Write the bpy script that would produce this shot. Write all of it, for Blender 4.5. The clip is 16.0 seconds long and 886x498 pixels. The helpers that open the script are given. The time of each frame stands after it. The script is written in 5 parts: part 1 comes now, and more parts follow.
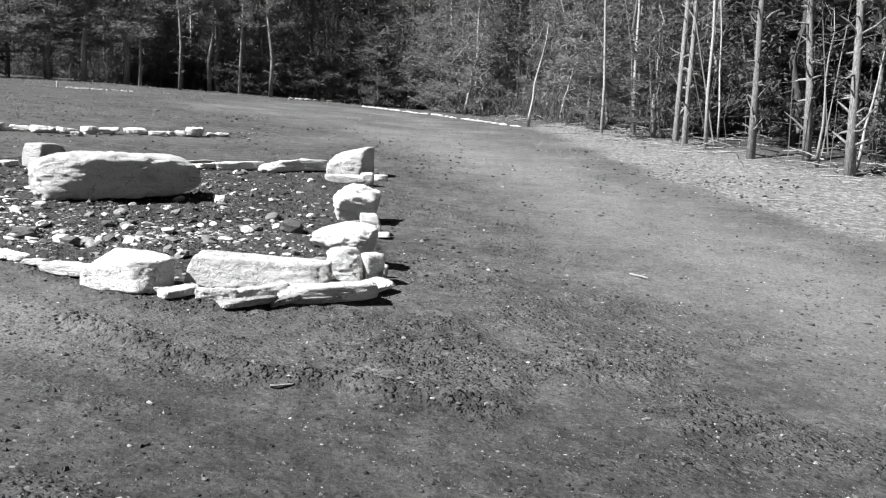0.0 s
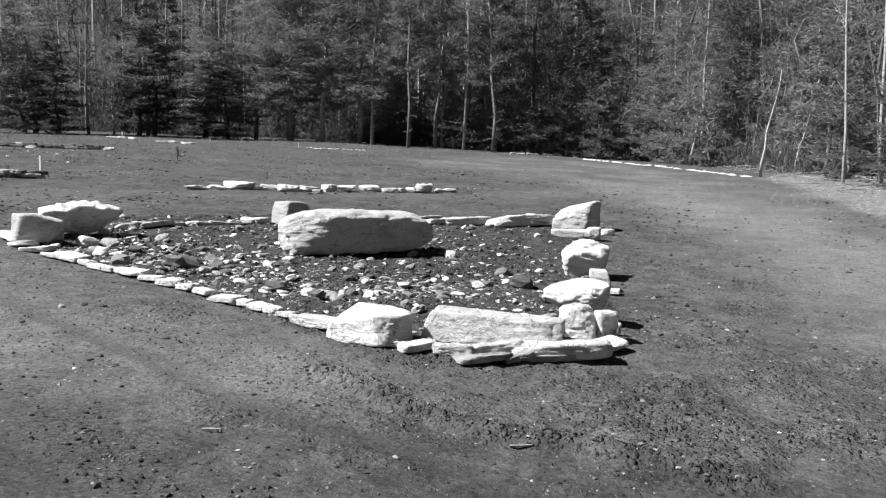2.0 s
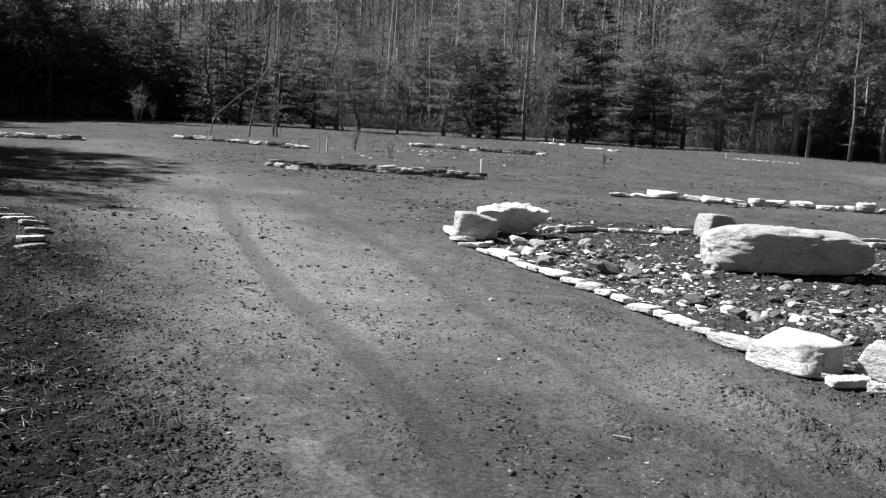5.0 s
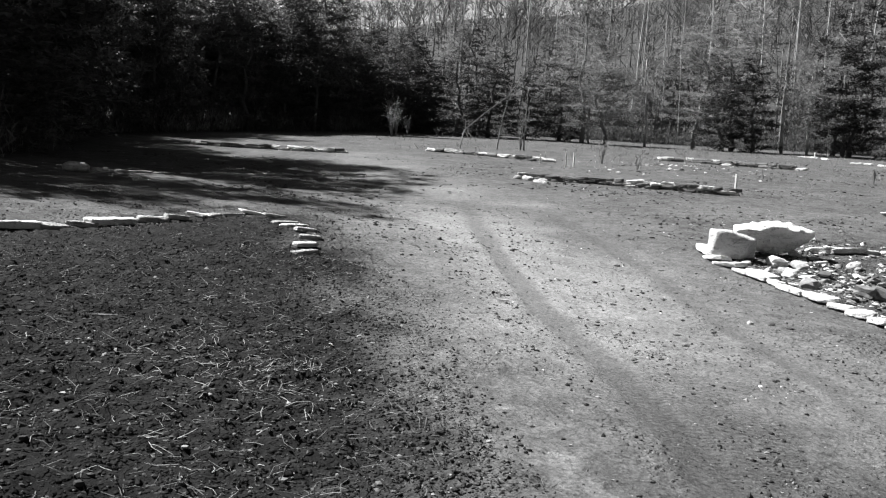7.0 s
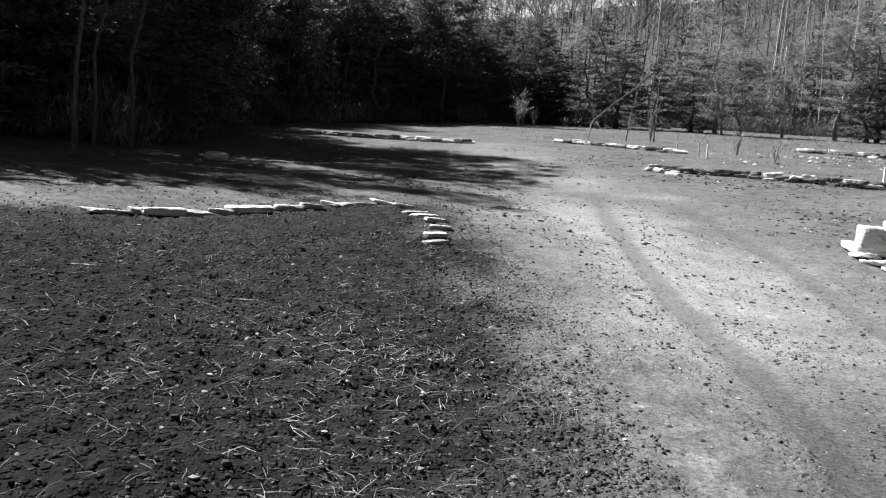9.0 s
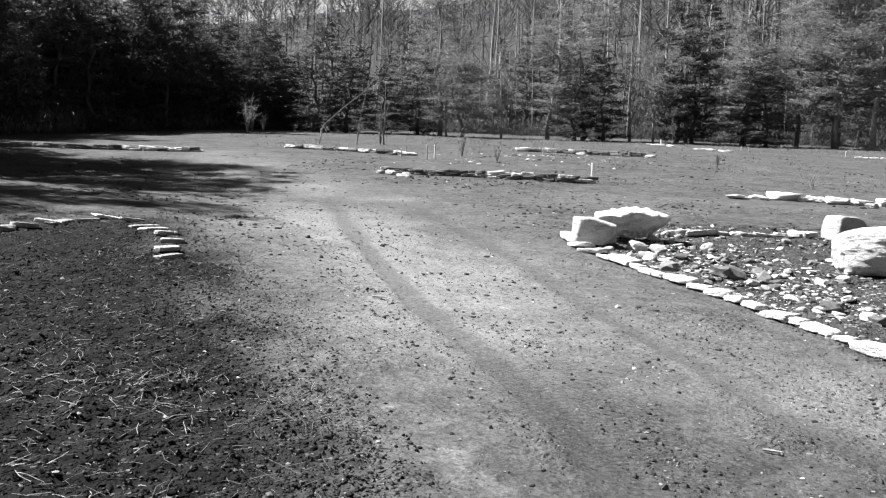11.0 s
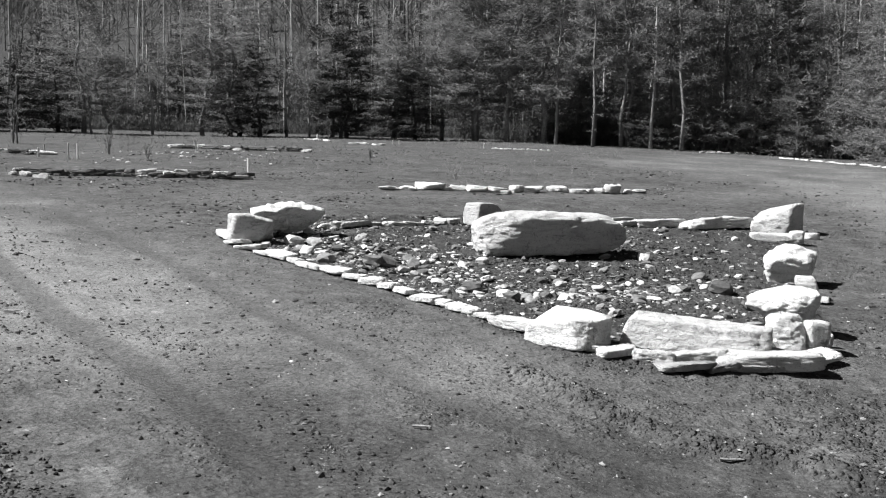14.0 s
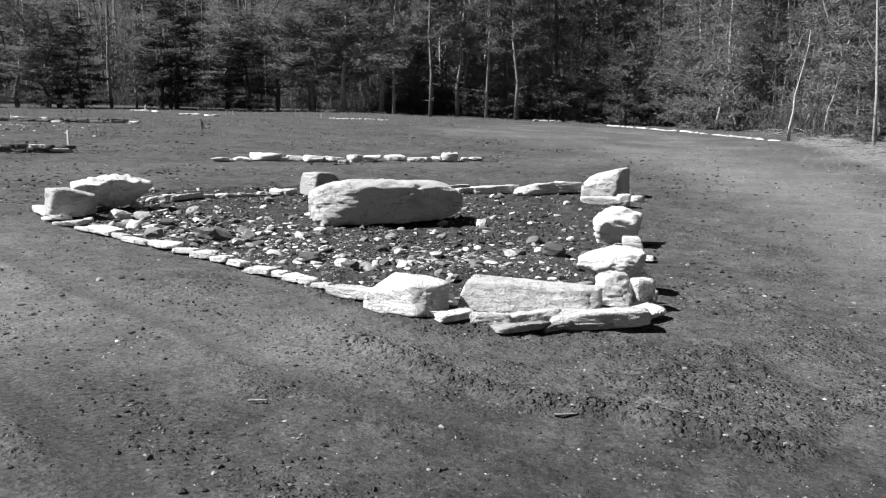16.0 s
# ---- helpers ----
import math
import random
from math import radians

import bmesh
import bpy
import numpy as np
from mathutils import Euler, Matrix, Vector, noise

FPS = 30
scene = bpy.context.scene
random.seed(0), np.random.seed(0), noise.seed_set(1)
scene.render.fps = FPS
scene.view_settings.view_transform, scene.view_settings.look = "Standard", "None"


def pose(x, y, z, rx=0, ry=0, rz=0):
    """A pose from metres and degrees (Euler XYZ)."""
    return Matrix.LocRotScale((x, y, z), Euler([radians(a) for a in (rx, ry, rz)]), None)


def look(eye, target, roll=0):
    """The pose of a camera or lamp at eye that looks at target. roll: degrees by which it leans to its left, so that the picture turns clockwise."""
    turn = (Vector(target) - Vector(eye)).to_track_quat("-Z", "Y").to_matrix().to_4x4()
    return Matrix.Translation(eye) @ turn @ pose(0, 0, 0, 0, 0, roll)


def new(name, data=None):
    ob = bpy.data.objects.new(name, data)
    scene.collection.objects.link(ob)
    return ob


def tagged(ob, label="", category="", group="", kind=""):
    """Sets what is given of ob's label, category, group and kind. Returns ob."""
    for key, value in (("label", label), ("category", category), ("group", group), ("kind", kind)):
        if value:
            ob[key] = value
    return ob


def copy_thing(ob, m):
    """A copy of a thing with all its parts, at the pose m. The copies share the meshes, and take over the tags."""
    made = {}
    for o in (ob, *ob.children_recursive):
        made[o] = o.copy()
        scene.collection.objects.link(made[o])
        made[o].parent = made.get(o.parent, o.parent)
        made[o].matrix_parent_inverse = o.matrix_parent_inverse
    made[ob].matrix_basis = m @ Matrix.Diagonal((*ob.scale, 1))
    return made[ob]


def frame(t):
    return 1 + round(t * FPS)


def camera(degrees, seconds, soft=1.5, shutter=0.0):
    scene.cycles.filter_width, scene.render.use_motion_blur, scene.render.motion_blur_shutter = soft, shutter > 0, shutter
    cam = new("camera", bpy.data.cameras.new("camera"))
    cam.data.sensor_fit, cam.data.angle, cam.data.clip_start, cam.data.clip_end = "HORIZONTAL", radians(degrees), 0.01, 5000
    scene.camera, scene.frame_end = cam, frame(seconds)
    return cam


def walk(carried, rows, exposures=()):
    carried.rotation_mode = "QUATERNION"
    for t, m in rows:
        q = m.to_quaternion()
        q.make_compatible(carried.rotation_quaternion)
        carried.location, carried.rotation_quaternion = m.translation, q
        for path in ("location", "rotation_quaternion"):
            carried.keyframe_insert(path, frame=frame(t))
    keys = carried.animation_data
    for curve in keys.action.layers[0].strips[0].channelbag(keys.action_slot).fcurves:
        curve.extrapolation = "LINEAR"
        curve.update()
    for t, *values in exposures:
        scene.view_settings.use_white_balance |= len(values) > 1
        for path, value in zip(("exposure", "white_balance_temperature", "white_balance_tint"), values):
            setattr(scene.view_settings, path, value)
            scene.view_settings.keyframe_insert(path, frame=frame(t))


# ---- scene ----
cam = camera(51.73, 16.0, soft=1.2)
PATH = [
    (0.0, pose(0.027, 0.025, 1.503, 82.71, -1.80, 0.24)),
    (0.5, pose(0.050, 0.006, 1.525, 83.19, -1.90, 2.73)),
    (1.0, pose(0.059, 0.000, 1.534, 83.65, -2.37, 5.56)),
    (1.5, pose(-0.015, 0.036, 1.550, 84.62, -2.35, 8.43)),
    (2.0, pose(-0.118, 0.050, 1.542, 85.65, -0.85, 13.79)),
    (2.5, pose(-0.158, 0.089, 1.541, 86.32, -0.65, 19.16)),
    (3.0, pose(-0.143, 0.115, 1.553, 86.58, -1.70, 23.01)),
    (3.5, pose(-0.125, 0.108, 1.570, 87.55, -2.65, 27.67)),
    (4.0, pose(-0.133, 0.091, 1.565, 87.79, -3.00, 31.72)),
    (4.5, pose(-0.155, 0.084, 1.552, 85.31, -3.29, 35.30)),
    (5.0, pose(-0.175, 0.050, 1.556, 85.21, -3.33, 39.73)),
    (5.2, pose(-0.168, 0.031, 1.561, 85.15, -3.55, 41.62)),
    (7.3, pose(-0.225, -0.084, 1.575, 84.27, -3.90, 56.61)),
    (7.5, pose(-0.224, -0.089, 1.573, 83.67, -3.89, 57.78)),
    (8.0, pose(-0.250, -0.096, 1.572, 83.86, -4.18, 60.30)),
    (8.2, pose(-0.253, -0.098, 1.570, 83.67, -4.30, 61.07)),
    (9.0, pose(-0.29, -0.12, 1.574, 83.90, -4.20, 62.60)),
    (10.3, pose(-0.362, -0.147, 1.575, 84.70, -2.95, 54.21)),
    (10.5, pose(-0.355, -0.135, 1.578, 84.83, -2.69, 52.04)),
    (11.0, pose(-0.348, -0.105, 1.576, 85.16, -2.31, 45.98)),
    (11.5, pose(-0.327, -0.097, 1.578, 85.25, -2.02, 41.38)),
    (12.0, pose(-0.319, -0.084, 1.575, 85.17, -1.66, 38.38)),
    (12.5, pose(-0.313, -0.071, 1.579, 85.62, -1.51, 34.88)),
    (13.0, pose(-0.311, -0.044, 1.574, 85.91, -1.39, 31.32)),
    (13.5, pose(-0.287, -0.039, 1.577, 85.89, -1.17, 27.81)),
    (14.0, pose(-0.265, -0.041, 1.577, 85.44, -0.77, 25.03)),
    (14.5, pose(-0.266, -0.031, 1.572, 85.06, -0.79, 21.77)),
    (15.0, pose(-0.257, 0.014, 1.556, 85.12, -0.24, 18.50)),
    (15.5, pose(-0.259, 0.038, 1.546, 84.42, -0.11, 17.19)),
    (16.0, pose(-0.247, 0.055, 1.540, 83.70, -0.02, 15.06)),
]
walk(cam, PATH, exposures=[(0.0, 1.58), (1.0, 1.42), (2.0, 1.36), (3.5, 1.30), (5.0, 1.32), (7.5, 2.00), (8.2, 2.05), (10.5, 2.12), (11.5, 1.78), (12.5, 1.60), (14.5, 1.38), (16.0, 1.28)])

# ---- sky and sun ----
SUN_ELEVATION, SUN_AZIMUTH = 48.0, 118.0      # degrees; azimuth is measured from the y axis towards -x
world = bpy.data.worlds.new("daylight")
scene.world = world
world.use_nodes = True
wt = world.node_tree
wt.nodes.clear()
w_out = wt.nodes.new("ShaderNodeOutputWorld")
w_bg = wt.nodes.new("ShaderNodeBackground")
w_sky = wt.nodes.new("ShaderNodeTexSky")
w_bw = wt.nodes.new("ShaderNodeRGBToBW")     # the film is black and white
w_sky.sky_type, w_sky.sun_disc = "NISHITA", False
w_sky.sun_elevation, w_sky.sun_rotation = radians(SUN_ELEVATION), radians(-SUN_AZIMUTH)
w_place = wt.nodes.new("ShaderNodeTexCoord")
w_axes = wt.nodes.new("ShaderNodeSeparateXYZ")
w_haze = wt.nodes.new("ShaderNodeMapRange")      # a hazy sky, paler towards the horizon
w_haze.interpolation_type = "SMOOTHSTEP"
for k, v in (("From Min", 0.16), ("From Max", 0.27), ("To Min", 0.045), ("To Max", 0.013)):
    w_haze.inputs[k].default_value = v
wt.links.new(w_place.outputs["Generated"], w_axes.inputs[0])
wt.links.new(w_axes.outputs["Z"], w_haze.inputs["Value"])
wt.links.new(w_haze.outputs["Result"], w_bg.inputs["Strength"])
wt.links.new(w_sky.outputs[0], w_bw.inputs[0])
wt.links.new(w_bw.outputs[0], w_bg.inputs[0])
wt.links.new(w_bg.outputs[0], w_out.inputs[0])
sun = new("sun", bpy.data.lights.new("sun", "SUN"))
sun.data.energy, sun.data.angle = 5.0, radians(0.53)
_e, _a = radians(SUN_ELEVATION), radians(SUN_AZIMUTH)
sun.matrix_world = look((-60 * math.sin(_a) * math.cos(_e), 60 * math.cos(_a) * math.cos(_e), 60 * math.sin(_e)), (0, 0, 0))

# ---- numbers in noise and land ----
def lattice(ix, iy, seed):
    h = (ix.astype(np.int64) * 374761393 + iy.astype(np.int64) * 668265263 + seed * 1442695041) & 0xFFFFFFFF
    h = ((h ^ (h >> 13)) * 1274126177) & 0xFFFFFFFF
    return ((h ^ (h >> 16)) & 0xFFFF) / 65535.0


def vnoise(x, y, size, seed=0):
    """Smooth noise from 0 to 1 with lumps of that size in metres."""
    x, y = np.asarray(x, float) / size + 1000.0, np.asarray(y, float) / size + 1000.0
    ix, iy = np.floor(x), np.floor(y)
    fx, fy = x - ix, y - iy
    fx, fy = fx * fx * (3 - 2 * fx), fy * fy * (3 - 2 * fy)
    a, b = lattice(ix, iy, seed), lattice(ix + 1, iy, seed)
    c, d = lattice(ix, iy + 1, seed), lattice(ix + 1, iy + 1, seed)
    return (a * (1 - fx) + b * fx) * (1 - fy) + (c * (1 - fx) + d * fx) * fy


def clumps(x, y, cell, seed=0):
    """Rounded lumps of about that size, 0 to 1 high, one in each cell of a wandering grid."""
    x, y = np.asarray(x, float) / cell + 1000.0, np.asarray(y, float) / cell + 1000.0
    ix, iy = np.floor(x), np.floor(y)
    best = np.zeros(x.shape)
    for dx in (-1, 0, 1):
        for dy in (-1, 0, 1):
            jx, jy = ix + dx, iy + dy
            px, py = jx + lattice(jx, jy, seed), jy + lattice(jx, jy, seed + 1)
            r = 0.25 + 0.6 * lattice(jx, jy, seed + 2)
            best = np.maximum(best, r * np.sqrt(np.clip(1 - ((x - px) ** 2 + (y - py) ** 2) / (r * r), 0, 1)))
    return best


def ramp(u, w):
    return w * np.logaddexp(0, u / w)


def step(u, a, b):
    v = np.clip((u - a) / (b - a), 0, 1)
    return v * v * (3 - 2 * v)


def land(x, y):
    """The smooth height of the ground: a field that climbs to the left and ahead, and a wooded ridge behind it."""
    x, y = np.asarray(x, float), np.asarray(y, float)
    d = np.hypot(x, y)
    xl, yl = np.clip(x, -90, 60), np.clip(y, -30, 90)
    c = [-0.2237, 0.0797, 0.0388, -0.1001, 0.0775, -0.0365, 0.0886, 0.4057, -0.0220, 0.0164]
    z = (c[0] + c[1] * (ramp(-xl, 2) - ramp(-xl - 14, 4)) + c[2] * ramp(-xl - 14, 4) + c[3] * ramp(xl, 2) + c[4] * ramp(yl - 9, 2.5)
         + c[5] * ramp(yl - 30, 6) + c[6] * ramp(-yl, 2) + c[7] * ramp(xl - 3, 3) * ramp(yl - 8, 3) / (10 + np.hypot(xl, yl))
         + c[8] * ramp(-xl - 8, 4) * ramp(yl, 4) / (20 + np.hypot(xl, yl)) + c[9] * (ramp(yl - 1, 2) - ramp(yl - 9, 2.5)))
    az = np.degrees(np.arctan2(-x, y))
    grade = 0.222 + 0.11 * step(-az, -50, -28) - 0.03 * step(az, 52, 62)
    front = step(y + 0.45 * np.abs(x), -40, 60)
    hill = grade * (ramp(d - 95, 12) - ramp(d - 330, 25)) * front * (0.94 + 0.12 * vnoise(x, y, 70, 5))
    return z + hill


def inside(x, y, ring):
    """Signed distance to a closed ring of points: above 0 within it."""
    x, y = np.asarray(x, float), np.asarray(y, float)
    best, odd = np.full(x.shape, 1e9), np.zeros(x.shape, bool)
    for (ax, ay), (bx, by) in zip(ring, ring[1:] + ring[:1]):
        t = np.clip(((x - ax) * (bx - ax) + (y - ay) * (by - ay)) / ((bx - ax) ** 2 + (by - ay) ** 2), 0, 1)
        best = np.minimum(best, np.hypot(x - ax - t * (bx - ax), y - ay - t * (by - ay)))
        if ay != by:
            odd ^= ((ay > y) != (by > y)) & (x < (bx - ax) * (y - ay) / (by - ay) + ax)
    return np.where(odd, best, -best)


def along(x, y, line):
    """Distance to an open line of points."""
    x, y = np.asarray(x, float), np.asarray(y, float)
    best = np.full(x.shape, 1e9)
    for (ax, ay), (bx, by) in zip(line, line[1:]):
        t = np.clip(((x - ax) * (bx - ax) + (y - ay) * (by - ay)) / ((bx - ax) ** 2 + (by - ay) ** 2), 0, 1)
        best = np.minimum(best, np.hypot(x - ax - t * (bx - ax), y - ay - t * (by - ay)))
    return best


# outlines on the plan
DRY = [(-12.2, 7.1), (-12.4, 8.9), (-9.0, 8.6), (-6.6, 7.1), (-5.2, 6.1), (-4.7, 5.3), (-5.4, 4.5), (-6.2, 4.2), (-7.6, 4.9), (-9.8, 5.9)]
TREAD = [(-4.5, 4.9), (-3.3, 4.2), (-2.6, 3.8)]
BED = [(-8.3, 9.9), (-6.2, 8.9), (-4.5, 8.1), (-3.0, 7.3), (-2.3, 6.8), (-1.7, 7.0), (-1.0, 7.4), (-0.5, 8.0), (-0.8, 11.6), (-1.3, 16.8), (-3.1, 17.0), (-6.6, 14.6), (-8.6, 12.9), (-9.3, 11.9)]
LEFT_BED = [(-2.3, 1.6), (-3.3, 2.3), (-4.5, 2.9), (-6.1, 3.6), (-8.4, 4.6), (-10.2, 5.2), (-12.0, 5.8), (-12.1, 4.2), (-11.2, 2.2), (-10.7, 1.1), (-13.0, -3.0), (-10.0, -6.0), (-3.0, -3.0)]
VERGE = [(7.2, 12.6), (6.6, 13.5), (5.9, 14.8), (5.3, 16.6), (4.4, 19.5), (3.9, 23.5), (3.5, 27.0), (2.8, 32.9), (6.0, 40.0), (16.0, 44.0), (30.0, 30.0), (30.0, 5.0), (16.0, 6.0)]
LEFT_ROAD = [(-3.2, 2.8), (-4.8, 3.8), (-6.7, 4.7), (-8.7, 5.6), (-14.3, 7.9), (-18.6, 9.8), (-22.1, 10.9), (-28.7, 16.0), (-27.5, 17.2), (-18.7, 13.3), (-13.7, 12.5), (-8.3, 9.9), (-4.9, 7.7), (-2.7, 7.0), (-1.9, 6.2), (-2.3, 4.4), (-2.4, 3.4), (-2.2, 1.8)]
RIGHT_ROAD = [(3.2, 6.4), (2.3, 8.6), (1.3, 12.2), (0.7, 16.1), (-0.3, 20.8), (-2.3, 25.4), (-5.0, 28.3), (-9.5, 31.7), (-7.8, 43.9), (-2.4, 43.1), (2.7, 31.6), (3.8, 23.5), (4.3, 19.0), (5.4, 15.3), (6.3, 13.0), (7.2, 10.3)]
BACK_LANE = [(-11.2, 12.7), (-9.7, 15.4), (-6.3, 18.6), (-3.0, 20.9), (-1.3, 25.2), (-3.6, 25.6), (-4.9, 21.3), (-9.6, 17.3), (-12.5, 15.8), (-13.0, 14.8)]
TRACK_A = [(-14.15, 10.30), (-11.35, 8.45), (-8.30, 6.60), (-6.45, 5.55), (-4.98, 4.90), (-4.03, 4.35), (-3.33, 3.95), (-2.83, 3.60), (-2.18, 3.10)]
TRACK_B = [(-12.15, 10.70), (-9.85, 9.50), (-7.10, 8.00), (-5.65, 7.05), (-4.55, 6.45), (-3.85, 6.10), (-3.05, 5.60), (-2.45, 5.25), (-1.65, 5.10), (-1.10, 4.85), (-0.70, 4.55), (-0.25, 4.15), (0.15, 3.50)]
RIGHT_DRY = [(-1.2, 27.0), (0.4, 23.0), (2.2, 17.5), (2.8, 13.7), (3.7, 11.0), (4.4, 9.0)]
DARK_SOIL = [(-3.9, 4.7), (-2.7, 5.1), (-1.0, 5.4), (1.6, 5.6), (3.2, 4.6), (3.0, 1.0), (-2.0, 1.0), (-3.4, 2.7)]
DARK_BED_SOIL = [(-3.0, 0.9), (-6.0, 1.1), (-9.0, 1.3), (-10.5, -2.0), (-3.0, -2.5)]
SCUFF = [(-4.6, 3.75), (-4.05, 3.45), (-3.6, 3.2), (-3.2, 3.0), (-2.7, 2.6)]
BERM = [(-2.5, 6.3), (-1.7, 5.8), (-1.1, 5.5), (-0.6, 5.6), (-0.1, 5.4), (0.4, 5.4)]
LOOSE = [(-2.8, 6.1), (-2.1, 6.7), (-0.5, 7.6), (-0.2, 10.8), (1.3, 9.6), (2.5, 7.6), (3.0, 5.9), (2.2, 4.6), (0.8, 5.2), (-0.4, 5.0), (-1.8, 5.5)]
RUBBLE_LINE = [(-7.0, 10.3), (-6.0, 9.7), (-5.3, 9.8), (-4.2, 9.3), (-3.4, 9.3), (-2.8, 10.0)]
CLEARING = [(10.0, 18.0), (7.6, 22.9), (6.4, 26.0), (5.3, 32.0), (3.4, 40.0), (-0.2, 49.0), (-11.4, 50.8), (-22.6, 55.0), (-31.0, 53.0), (-43.0, 49.0), (-52.0, 43.0), (-51.0, 35.0), (-47.0, 19.5), (-39.5, 9.0), (-27.0, 5.0), (-20.5, 2.5), (-24.0, -2.0), (-25.0, -14.0), (-34.0, -30.0), (16.0, -30.0), (16.0, 6.0)]


def cover(x, y):
    """What covers the ground: how much of it is packed road, loose clods, dry verge, bed soil and tyre track."""
    wob = (vnoise(x, y, 0.9, 11) - 0.5) * 0.7 + (vnoise(x, y, 0.25, 12) - 0.5) * 0.25
    bed = step(inside(x, y, BED) + wob * 0.15, -0.05, 0.15)
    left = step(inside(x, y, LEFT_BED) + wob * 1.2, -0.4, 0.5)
    verge = step(inside(x, y, VERGE) + wob * 0.9, -0.2, 0.5)
    packed = np.maximum(step(inside(x, y, LEFT_ROAD) + wob * 1.5, -0.9, 1.0), step(inside(x, y, RIGHT_ROAD) + wob * 2.0, -1.6, 1.4))
    packed = np.maximum(packed, 0.45 * step(inside(x, y, BACK_LANE) + wob * 1.5, -0.8, 0.8))
    packed = packed * (1 - bed) * (1 - left) * (1 - verge)
    track = np.maximum(step(-along(x, y, TRACK_A) + wob * 0.08, -0.19, -0.09), 0.8 * step(-along(x, y, TRACK_B) + wob * 0.12, -0.19, -0.07))
    ridge = 1.5 * step(-along(x, y, BERM) + wob * 0.15, -0.22, 0.0) * (0.35 + 0.9 * vnoise(x, y, 0.30, 13))
    ridge = np.maximum(ridge, 0.6 * step(inside(x, y, LOOSE) + wob * 2.5, -0.3, 1.2) * vnoise(x, y, 0.6, 14))
    return bed, left, verge, packed, track * (1 - bed), ridge


def marks(x, y):
    """Dry pale dust on the road, the ribbon of tread prints, and patches of darker soil."""
    wob = (vnoise(x, y, 0.9, 71) - 0.5) * 1.4 + (vnoise(x, y, 0.2, 72) - 0.5) * 0.6
    dry = step(inside(x, y, DRY) + wob, -0.9, 0.8)
    dry = np.maximum(dry, 0.62 * step(-along(x, y, RIGHT_DRY) + wob * 0.8, -2.6, -0.3))
    streaks = step(vnoise(x * 0.62 + y * 0.78, (x * 0.78 - y * 0.62) * 0.22, 0.035, 73) * 0.6 + vnoise(x, y, 0.22, 74) * 0.4, 0.52, 0.62)
    dry = np.maximum(dry, 2.2 * streaks * step(-along(x, y, SCUFF) + wob * 0.1, -0.22, -0.05))
    tread = step(-along(x, y, TREAD) + wob * 0.3, -0.55, -0.30)
    darkened = np.maximum(0.8 * step(inside(x, y, DARK_SOIL) + wob * 0.5, -0.7, 0.7), step(inside(x, y, DARK_BED_SOIL) + wob * 0.5, -0.8, 0.8))
    return dry, tread, darkened


def loose_at(x, y, left, bed, verge, packed, track, ridge):
    """How uneven the ground is, and how thick the clods lie on it, from 0 to 1."""
    rough = np.clip(0.30 + 0.75 * ridge + 0.65 * left + 0.45 * bed + 0.1 * verge - 0.2 * packed, 0.06, 1.3) * (1 - 0.8 * track)
    smooth = 1 - 0.9 * step(-along(x, y, SCUFF), -0.5, -0.25)
    patchy = step(vnoise(x, y, 0.9, 8) * 0.65 + vnoise(x, y, 0.3, 18) * 0.35, 0.46, 0.72)
    crowd = np.clip(1.0 * left + 0.55 * bed + 1.3 * ridge + patchy * (0.62 - 0.6 * packed - 0.2 * verge), 0, 1) * (1 - 0.9 * track) * smooth
    return rough, crowd


def relief(x, y):
    """Clods, ruts and lumps on top of land()."""
    bed, left, verge, packed, track, ridge = cover(x, y)
    near = 1 - step(np.hypot(x, y), 30, 60)
    rough, crowd = loose_at(x, y, left, bed, verge, packed, track, ridge)
    lumps = (vnoise(x, y, 0.17, 1) - 0.5) * 0.03 + (vnoise(x, y, 0.4, 3) - 0.5) * 0.04
    sharp = clumps(x, y, 0.105, 20) * (0.036 + 0.008 * left) * crowd ** 1.5 + clumps(x, y, 0.15, 30) * 0.055 * (1 - 0.6 * left) * crowd * np.clip(vnoise(x, y, 0.5, 9) * 2 - 0.7, 0, 1)
    mound = 0.16 * np.exp(-((x + 20.0) / 1.6) ** 2 - ((y - 22.4) / 1.8) ** 2) * (0.5 + vnoise(x, y, 0.8, 63))
    swell = mound + (vnoise(x, y, 1.7, 6) - 0.5) * 0.05 + (vnoise(x, y, 5.0, 7) - 0.5) * 0.10
    crumbs = (vnoise(x, y, 0.10, 2) - 0.5) * 0.014 * (1 - 0.8 * track)
    return near * (lumps * rough + crumbs + sharp - 0.018 * track + 0.06 * ridge + 0.03 * bed) + swell * (0.4 + 0.6 * (1 - near))


def ground_at(x, y):
    return float(land(x, y) + relief(np.array([x]), np.array([y]))[0])


# ---- meshes ----
def mesh_from(name, verts, faces, material=None, smooth=False):
    me = bpy.data.meshes.new(name)
    me.from_pydata(verts, [], faces)
    if material is not None:
        me.materials.append(material)
    if smooth:
        me.shade_smooth()
    me.update()
    return me


def part(name, me, parent, label=""):
    ob = new(name, me)
    ob.parent = parent
    return tagged(ob, label)


